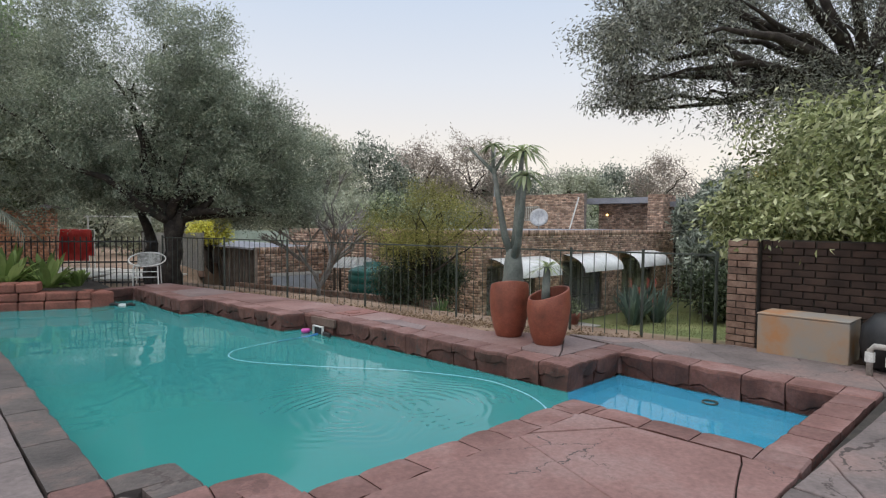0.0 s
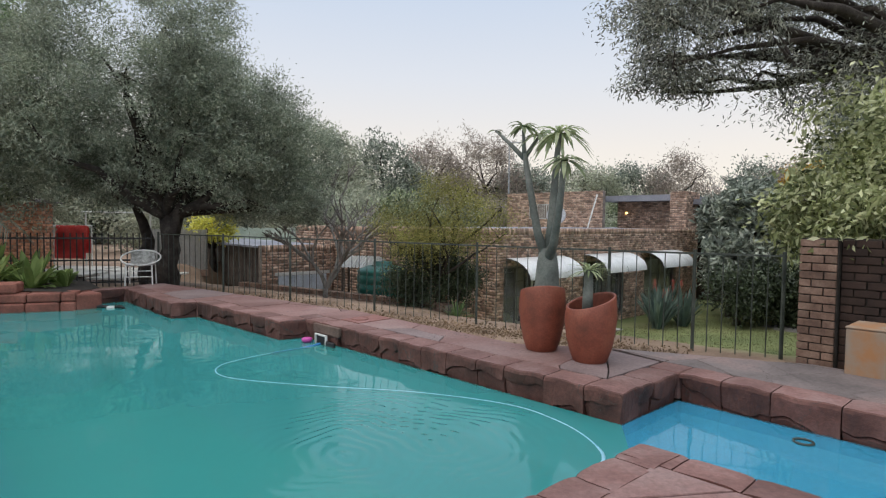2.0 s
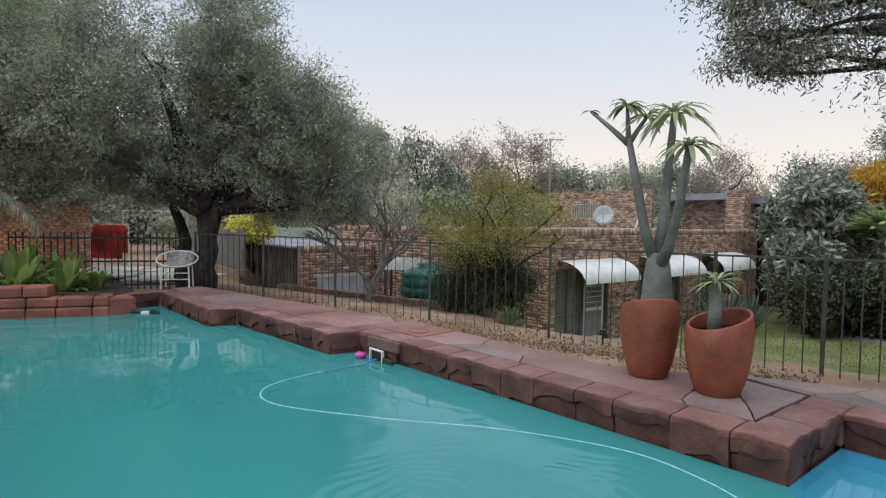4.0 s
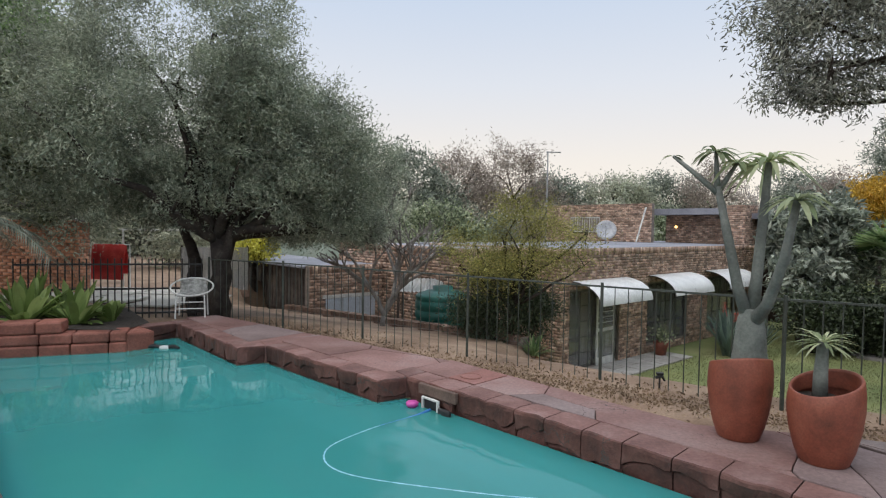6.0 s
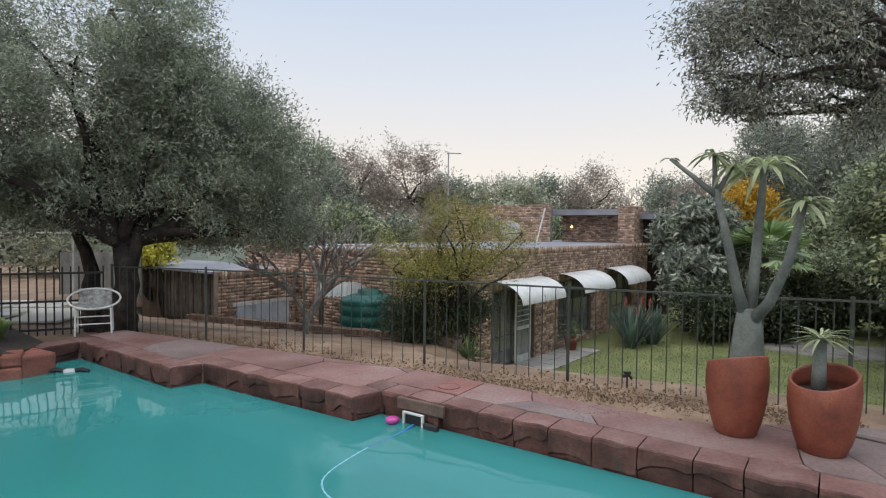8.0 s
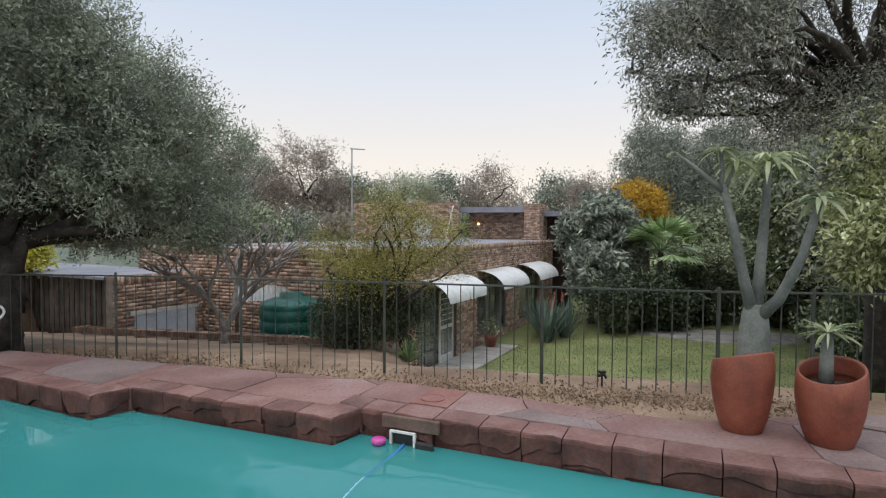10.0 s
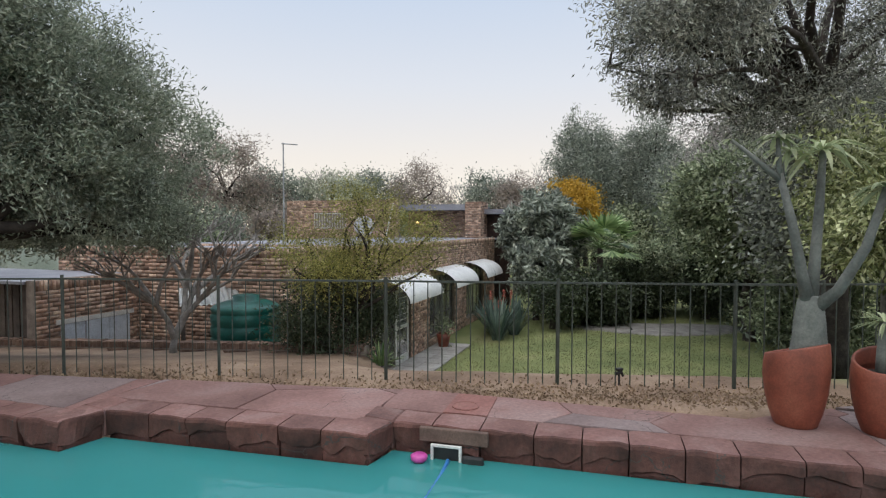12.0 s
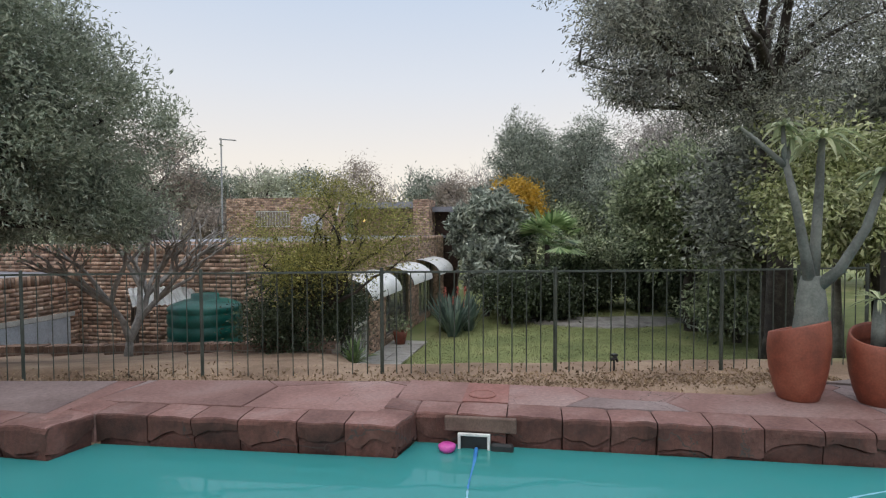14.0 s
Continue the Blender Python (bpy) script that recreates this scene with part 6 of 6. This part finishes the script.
def raised_blocks():
    root = empty("raised_bed_wall", (0, 0, 0), "stepped red concrete block wall of a raised bed", "wall", kind="structure")
    g = random.Random(8)
    A, B = Vector((-12.1, 0.55)), Vector((-11.35, 2.52))
    d = (B - A).normalized()
    o = Vector((-d.y, d.x))
    L = (B - A).length
    ang = math.degrees(math.atan2(uv(*d).y, uv(*d).x))
    m = Matrix.Translation(uv(A.x, A.y, 0)) @ Matrix.Rotation(radians(ang), 4, "Z")
    for tier, (z0, z1, end) in enumerate(((-0.34, -0.1, L), (-0.1, 0.06, L), (0.06, 0.24, L * 0.6))):
        x = 0.0
        while x < end - 0.05:
            w = min(end - x, g.uniform(0.38, 0.55))
            part("block", boxed((x + 0.004, 0.01 * tier, z0 + 0.004), (x + w - 0.004, 0.42, z1), m, 0.03), block_mat, root)
            x += w
    m2 = Matrix.Translation(uv(B.x, B.y, 0)) @ Matrix.Rotation(radians(ang + 118), 4, "Z")
    for x in (0.02, 0.48, 0.92):
        part("block", boxed((x, -0.42, -0.34), (x + 0.43, -0.01, 0.02), m2, 0.03), block_mat, root)
    bm = bmesh.new()
    bm.faces.new([bm.verts.new(uv(u, v, z)) for u, v, z in ((-12.6, 0.9, 0.1), (-11.5, 2.5, 0.06), (-12.4, 3.1, 0.0), (-14.5, 3.2, 0.0), (-15.0, 1.0, 0.1))])
    part("bed_soil", bm, potsoil_mat, root, "dark bed soil")


raised_blocks()

# ---- yard on the far left ----


def garden_chair():
    t = empty("garden_chair", Matrix.Translation((-6.25, 11.78, -0.02)) @ Matrix.Rotation(radians(20), 4, "Z"), "white wire bucket chair with a patterned seat", "chair")
    for sx in (-0.24, 0.24):
        for sy in (-0.2, 0.2):
            bm = bmesh.new()
            tube(bm, [(sx * 1.05, sy * 1.1, 0), (sx, sy, 0.42)], 0.014, 8)
            part("leg", bm, whitemetal_mat, t)
    bm = bmesh.new()
    pts = [(0.37 * math.cos(a), 0.26 * math.sin(a) + 0.02, 0.56 + 0.14 * math.sin(a)) for a in [2 * math.pi * k / 32 for k in range(33)]]
    tube(bm, pts, 0.016, 8, False)
    part("hoop", bm, whitemetal_mat, t)
    for z in (0.18, 0.3):
        bm = bmesh.new()
        tube(bm, [(-0.245, -0.21, z), (0.245, -0.21, z)], 0.01, 6)
        part("stretcher", bm, whitemetal_mat, t)
    bm = bmesh.new()
    box(bm, (-0.25, -0.2, 0.40), (0.25, 0.2, 0.45), None, 0.02)
    part("seat", bm, surface("mottled_fabric", (0.12, 0.12, 0.11), (0.32, 0.32, 0.30), (0.55, 0.55, 0.52), 14, 60, 0.9), t)
    bm = bmesh.new()
    box(bm, (-0.24, 0.17, 0.44), (0.24, 0.22, 0.74), Matrix.Rotation(radians(-8), 4, "X"), 0.02)
    part("backrest", bm, bpy.data.materials["mottled_fabric"], t)


garden_chair()


def blanket_rack():
    t = empty("washing_frame", (-11.0, 17.0, -0.2), "white metal washing frame in the yard", "washing line")
    for x in (0.0, 1.7):
        bm = bmesh.new()
        tube(bm, [(x, 0.3 * x, 0), (x, 0.3 * x, 1.75)], 0.025, 8)
        part("post", bm, whitemetal_mat, t)
    bm = bmesh.new()
    tube(bm, [(-0.1, -0.03, 1.72), (1.9, 0.57, 1.72)], 0.02, 8)
    part("crossbar", bm, whitemetal_mat, t)
    r = empty("red_blanket", (-11.6, 16.6, -0.2), "red blanket hung over a low rail", "blanket")
    red = surface("red_cloth", (0.35, 0.03, 0.03), (0.5, 0.055, 0.05), (0.6, 0.10, 0.08), 3, 50, 0.95, bump=0.4)
    for side, zb in ((-1, 0.35), (1, 0.5)):
        bm = bmesh.new()
        n = 16
        rows = []
        for j in range(5):
            f = j / 4
            rows.append([bm.verts.new((i / n * 0.95, side * (0.03 + 0.10 * f + 0.02 * math.sin(i * 1.1 + j)), 1.32 - (1.32 - zb) * f)) for i in range(n + 1)])
        for p, q in zip(rows, rows[1:]):
            for i in range(n):
                bm.faces.new((p[i], p[i + 1], q[i + 1], q[i]))
        bmesh.ops.solidify(bm, geom=bm.faces[:], thickness=0.01)
        part("cloth", bm, red, r, smooth=True)
    bm = bmesh.new()
    tube(bm, [(-0.1, 0, 0), (-0.1, 0, 1.31), (1.05, 0, 1.31), (1.05, 0, 0)], 0.02, 8)
    part("rail", bm, whitemetal_mat, r)


blanket_rack()


def outbuilding():
    t = empty("outbuilding", (0, 0, 0), "small orange-brick outbuilding with a dark sloping roof", "outbuilding", kind="structure")
    ob_brick = surface("orange_brick", (0.36, 0.16, 0.09), (0.52, 0.25, 0.15), (0.62, 0.35, 0.22), 5, 60, 0.85, bump=0.4, vary="island", amount=0.25)
    x1, y0 = -11.2, 15.4
    part("wall", boxed((x1 - 5.0, y0, -0.3), (x1, y0 + 0.5, 1.75)), mortar_mat, t)
    me = brick_mesh("brickwork", Matrix.Translation((x1 - 5.0, y0, -0.3)), 5.0, 2.05, seed=31)
    me.materials.append(ob_brick)
    part("brickwork", me, None, t)["kind"] = "stuff"
    me = brick_mesh("brickwork", Matrix.Translation((x1, y0, -0.3)) @ Matrix.Rotation(radians(90), 4, "Z"), 0.5, 2.05, seed=32)
    me.materials.append(ob_brick)
    part("brickwork", me, None, t)["kind"] = "stuff"
    bm = bmesh.new()
    vs = [bm.verts.new(p) for p in ((x1 + 0.3, y0 - 0.3, 1.72), (x1 + 0.3, y0 + 0.8, 1.72), (x1 - 5.3, y0 + 0.8, 2.9), (x1 - 5.3, y0 - 0.3, 2.9))]
    bm.faces.new(vs)
    bmesh.ops.solidify(bm, geom=bm.faces[:], thickness=0.12)
    part("roof", bm, darkwood_mat, t)
    w = empty("wall_green", (0, 0, 0), "pale green plastered boundary wall", "wall", kind="structure")
    gm = surface("pale_green_plaster", (0.34, 0.42, 0.34), (0.44, 0.52, 0.43), (0.52, 0.58, 0.5), 1.5, 30, 0.85)
    part("panel", boxed((-12.5, 24.2, -0.6), (-5.0, 24.4, 1.0)), gm, w)


outbuilding()


def date_palm():
    t = empty("date_palm", (-10.2, 10.6, -0.1), "dark arching date palm fronds beside the olive", "palm")
    g = random.Random(6)
    bm = bmesh.new()
    tube(bm, [(0, 0, 0), (0, 0, 0.8), (0.05, 0, 1.7)], [0.22, 0.2, 0.2], 12)
    part("trunk", bm, bark_mat, t)
    for k in range(20):
        a = 2 * math.pi * k / 20 + g.uniform(-0.1, 0.1)
        d = Vector((math.cos(a), math.sin(a), 0))
        s = Vector((-d.y, d.x, 0))
        L, up = g.uniform(2.0, 2.6), g.uniform(0.2, 1.1)
        bm = bmesh.new()
        rib = []
        for i in range(9):
            f = i / 8
            rib.append(Vector((0.05, 0, 1.7)) + d * L * f * (1 - 0.2 * f) + Vector((0, 0, up * L * f * 0.6 - 1.1 * f * f * L * 0.55)))
        tube(bm, rib, [0.022 - 0.002 * i for i in range(9)], 5)
        for i in range(40):
            f = (0.12 + 0.88 * i / 40) * 8
            j = min(7, int(f))
            p = rib[j].lerp(rib[j + 1], f - j)
            along = (rib[j + 1] - rib[j]).normalized()
            for side in (-1, 1):
                tip = p + (s * side * 0.8 + along * 0.7 + Vector((0, 0, -0.25))) * 0.38
                w = along * 0.016
                bm.faces.new([bm.verts.new(q) for q in (p - w, p + w, tip)])
        part("frond", bm, conifer_mat, t)


date_palm()


def sheet_fence():
    t = empty("sheet_fence", Matrix.Translation((-9.95, 18.2, -0.45)) @ Matrix.Rotation(radians(23), 4, "Z"), "pale corrugated sheet fence with a rusty foot", "fence")
    sheet = surface("corrugated_sheet", (0.34, 0.33, 0.31), (0.48, 0.47, 0.45), (0.58, 0.57, 0.55), 1.6, 30, 0.6)
    for j in range(2):
        bm = bmesh.new()
        rows = []
        for i in range(49):
            x = j * 0.95 + i * 0.02
            y = 0.012 * math.sin(i * 2 * math.pi / 6) + 0.02 * j
            rows.append((bm.verts.new((x, y, 0.12)), bm.verts.new((x, y, 1.45))))
        for p, q in zip(rows, rows[1:]):
            bm.faces.new((p[0], q[0], q[1], p[1]))
        bmesh.ops.solidify(bm, geom=bm.faces[:], thickness=0.004)
        part("sheet", bm, sheet, t)
    part("plinth", boxed((-0.03, -0.04, -0.1), (1.95, 0.05, 0.12), bevel=0.008), kerbbrick_mat, t)
    for x in (0.0, 0.95, 1.9):
        part("post", boxed((x - 0.03, 0.06, -0.1), (x + 0.03, 0.12, 1.5)), darkwood_mat, t)


sheet_fence()


def yard_paving():
    t = empty("yard_paving", (0, 0, 0), "pale worn concrete paving in the yard behind the gate", "paving", kind="structure")
    pale = surface("pale_concrete", (0.36, 0.34, 0.30), (0.50, 0.475, 0.42), (0.60, 0.58, 0.52), 1.4, 30, 0.9, bump=0.3, vary="object", amount=0.12)
    me = mesh_of("paver", boxed((0.008, 0.008, -0.05), (1.042, 1.042, 0.0), bevel=0.01), pale)
    for i in range(4):
        for j in range(3):
            x, y = -11.9 + i * 1.05, 13.6 + j * 1.05
            ob = part("paver", me, None, t)
            ob.location = (x, y, max(ground_z(x + a, y + b) for a in (0, 1) for b in (0, 1)) + 0.04)


yard_paving()

# ---- right of the shallow end ----


def right_corner():
    root = empty("wall_brick", (0, 0, 0), "red brick garden wall with shade in its colour, and end pillar", "wall", kind="structure")
    wv, u0, L = 7.75, -1.45, 5.2
    m = Matrix.Translation(uv(u0, wv, -0.15)) @ Matrix.Rotation(radians(-45), 4, "Z")
    part("core", boxed((0, 0.02, -0.2), (L, 0.22, 1.38), m), joint_mat, root)
    mp = Matrix.Translation(uv(u0 - 0.36, wv - 0.12, -0.15)) @ Matrix.Rotation(radians(-45), 4, "Z")
    part("core", boxed((0.01, 0.02, -0.2), (0.35, 0.35, 1.38), mp), joint_mat, root)
    shapes = [mesh_of("brick", boxed((0, 0, 0), (0.222 - 0.004 * k, 0.03, 0.074), bevel=0.005), shadebrick_mat) for k in range(3)]
    half = mesh_of("brick", boxed((0, 0, 0), (0.108, 0.03, 0.074), bevel=0.005), shadebrick_mat)
    # pillar bricks stay lighter, without the shade put into the wall's colour
    pillar = {}
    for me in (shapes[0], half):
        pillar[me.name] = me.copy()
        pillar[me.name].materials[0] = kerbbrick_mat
    g = random.Random(3)
    for c in range(16):
        z = c * 0.086
        x = 0.0
        if c % 2:
            ob = part("brick", half, None, root)
            ob.matrix_world = m @ Matrix.Translation((0, -0.008, z))
            x = 0.12
        while x < 3.0:
            ob = part("brick", g.choice(shapes), None, root)
            ob.matrix_world = m @ Matrix.Translation((x, -0.01 + g.uniform(-0.004, 0.004), z))
            x += 0.234
        for q, (xx, sh) in enumerate(((0.0, shapes[0]), (0.234, half)) if c % 2 else ((0.0, half), (0.12, shapes[0]))):
            ob = part("brick", pillar[sh.name], None, root)
            ob.matrix_world = mp @ Matrix.Translation((xx, -0.01, z))
    b = empty("pump_box", Matrix.Translation(uv(-1.2, 6.85, -0.02)) @ Matrix.Rotation(radians(-45), 4, "Z"), "grey fibre-cement pump cover with rusty stains", "pump box")
    bmat = surface("stained_cement", (0.30, 0.28, 0.25), (0.42, 0.40, 0.37), (0.40, 0.22, 0.10), 1.6, 40, 0.85)
    stain = ramp(bmat.node_tree, [n for n in bmat.node_tree.nodes if n.type == "TEX_NOISE"][0].outputs[0], ((0.38, (0.25, 0.235, 0.21)), (0.5, (0.30, 0.23, 0.17)), (0.62, (0.36, 0.18, 0.08))))
    bmat.node_tree.links.new(stain, bmat.node_tree.nodes["Principled BSDF"].inputs["Base Color"])
    part("shell", boxed((0, 0, 0), (0.86, 0.5, 0.44), bevel=0.015), bmat, b)
    part("lid", boxed((-0.004, -0.004, 0.442), (0.864, 0.504, 0.458), bevel=0.005), bmat, b)
    p = empty("pump_pipes", Matrix.Translation(uv(-0.12, 6.55, 0)) @ Matrix.Rotation(radians(-45), 4, "Z"), "grey plastic pump pipes with white unions", "pipes")
    pg = surface("grey_pvc", (0.26, 0.24, 0.22), (0.36, 0.34, 0.31), (0.44, 0.42, 0.39), 5, 50, 0.6)
    for pts in ([(0.0, 0, 0), (0.0, 0, 0.24), (0.03, 0, 0.28), (0.30, 0, 0.28), (0.6, 0.05, 0.28)], [(0.16, 0, 0), (0.16, 0, 0.27)], [(0.16, -0.01, 0.16), (0.5, -0.01, 0.16)]):
        bm = bmesh.new()
        tube(bm, pts, 0.028, 10)
        part("pipe", bm, pg, p, smooth=True)
    for x, z in ((0.0, 0.13), (0.16, 0.10), (0.3, 0.28)):
        bm = bmesh.new()
        tube(bm, [(x, 0, z), (x, 0, z + 0.09)] if z < 0.2 else [(x, 0, z), (x + 0.09, 0, z)], 0.042, 12)
        part("union", bm, whitemetal_mat, p, "white plastic union")
    c = empty("pool_pump", Matrix.Translation(uv(0.02, 6.95, 0)) @ Matrix.Rotation(radians(-45), 4, "Z"), "black plastic pool pump and sand filter", "pump")
    bm = bmesh.new()
    r = lathe(bm, [(0.16, 0.0), (0.26, 0.06), (0.30, 0.25), (0.28, 0.42), (0.18, 0.54), (0.06, 0.58)], 26)
    bm.faces.new(r[0][::-1])
    bm.faces.new(r[-1])
    part("tank", bm, black_mat, c, smooth=True)
    bm = bmesh.new()
    tube(bm, [(0.2, -0.2, 0.18), (0.75, -0.2, 0.18)], [0.13, 0.11], 16)
    part("motor", bm, black_mat, c)


right_corner()


def garden_tap():
    t = empty("garden_tap", (1.27, 8.44, -0.2), "small black garden tap on a short stake", "tap")
    bm = bmesh.new()
    tube(bm, [(0, 0, -0.1), (0, 0, 0.18)], 0.012, 8)
    part("stake", bm, black_mat, t)
    bm = bmesh.new()
    tube(bm, [(-0.05, 0, 0.17), (0.03, 0, 0.18), (0.06, 0, 0.13)], [0.022, 0.02, 0.014], 8)
    part("spout", bm, black_mat, t)
    bm = bmesh.new()
    box(bm, (-0.04, -0.03, 0.2), (0.04, 0.03, 0.23), None, 0.008)
    part("head", bm, black_mat, t)


garden_tap()


def litter():
    g = np.random.default_rng(12)
    t = empty("leaf_litter", (0, 0, 0), "dry fallen leaves along the edge of the deck", "leaves", kind="stuff")
    pts = []
    for _ in range(7500):
        s, w = g.uniform(-5.5, 5.0), g.normal(-0.55, 0.35)
        p = FENCE_O + FENCE_D * s + FENCE_N * min(w, 0.6)
        pts.append((p.x, p.y, ground_z(p.x, p.y) + 0.015))
    for _ in range(700):
        a = g.normal(size=2)
        p = (-4.3 + 0.8 * a[0], 11.25 + 0.22 * a[1])
        pts.append((*p, ground_z(*p) + 0.03))
    lm = leafy("dry_leaf", (0.15, 0.10, 0.065), (0.27, 0.19, 0.125), (0.42, 0.32, 0.22))
    leaves("fallen_leaf", np.array(pts), 0.045, 0.022, lm, t, 5)["kind"] = "stuff"


litter()


def lawn():
    g = np.random.default_rng(21)
    t = empty("lawn_grass", (0, 0, 0), "short patchy green lawn below the fence", "grass", kind="stuff")
    pts, nrm = [], []
    while len(pts) < 75000:
        x, y = g.uniform(2.0, 17.0), g.uniform(8.0, 24.0)
        p = Vector((x, y)) - FENCE_O
        if p.dot(FENCE_N) < 0.4 or 0.9 * x + 0.44 * y < 7.0 + g.uniform(0, 1.5) or (x - y) * R2 < -10.2:
            continue
        pts.append((x, y, ground_z(x, y) + 0.02))
    gm = leafy("grass_blade", (0.14, 0.155, 0.07), (0.21, 0.228, 0.115), (0.31, 0.31, 0.185))
    up = np.tile(np.array([0, 0, 1.6]), (len(pts), 1))
    leaves("grass", np.array(pts), 0.055, 0.014, gm, t, 6, 0.0, up)["kind"] = "stuff"


lawn()


def bare_ground():
    """Grey trodden earth under the trees where the lawn ends."""
    g = random.Random(17)
    bm = bmesh.new()
    ring = []
    for i in range(40):
        a = 2 * math.pi * i / 40
        r = 1 + 0.12 * math.sin(3 * a + 1) + g.uniform(-0.05, 0.05)
        x, y = 14.2 + 3.4 * r * math.cos(a) * 0.9 - 1.3 * r * math.sin(a) * 0.3, 19.6 + 1.7 * r * math.sin(a) - 1.2 * r * math.cos(a)
        ring.append((x, y))
    c = bm.verts.new((14.2, 19.6, ground_z(14.2, 19.6) + 0.075))
    mid = [bm.verts.new((14.2 + (x - 14.2) * 0.8, 19.6 + (y - 19.6) * 0.8, ground_z(x, y) + 0.07)) for x, y in ring]
    out = [bm.verts.new((x, y, ground_z(x, y) - 0.02)) for x, y in ring]
    for i in range(40):
        j = (i + 1) % 40
        bm.faces.new((c, mid[i], mid[j]))
        bm.faces.new((mid[i], out[i], out[j], mid[j]))
    bmesh.ops.recalc_face_normals(bm, faces=bm.faces)
    gm = surface("grey_earth", (0.13, 0.12, 0.11), (0.21, 0.20, 0.185), (0.30, 0.285, 0.265), 2.5, 40, 0.95, bump=0.5, depth=0.02)
    tagged(part("bare_earth", bm, gm, smooth=True), "grey trodden earth under the trees beyond the lawn", "ground", kind="structure")


bare_ground()




def kerb_bricks():
    a, b = Vector((-6.6, 17.65, -0.6)), Vector((0.04, 13.75, -0.62))
    d = b - a
    m = Matrix.Translation(a) @ Matrix.Rotation(math.atan2(d.y, d.x), 4, "Z")
    shapes = [mesh_of("brick", boxed((0, 0, 0), (0.075, 0.24, 0.11 + 0.004 * k), bevel=0.005), kerbbrick_mat) for k in range(3)]
    g = random.Random(9)
    n = int(d.length / 0.084)
    for i in range(n):
        ob = part("brick", g.choice(shapes), None, kerb_root)
        ob.matrix_world = m @ Matrix.Translation((i * 0.084, -0.01 + g.uniform(-0.005, 0.005), -0.10 + g.uniform(-0.005, 0.005)))
    long = mesh_of("brick", boxed((0, -0.02, 0), (0.22, 0.02, 0.07), bevel=0.005), kerbbrick_mat)
    for c in range(3):
        for i in range(28):
            if i * 0.234 + 0.1 > d.length * 0.93:
                continue
            ob = part("brick", long, None, kerb_root)
            ob.matrix_world = m @ Matrix.Translation((d.length - (i + 1) * 0.234 + 0.117 * (c % 2) - 0.12, 0, -0.19 - c * 0.084))


kerb_bricks()
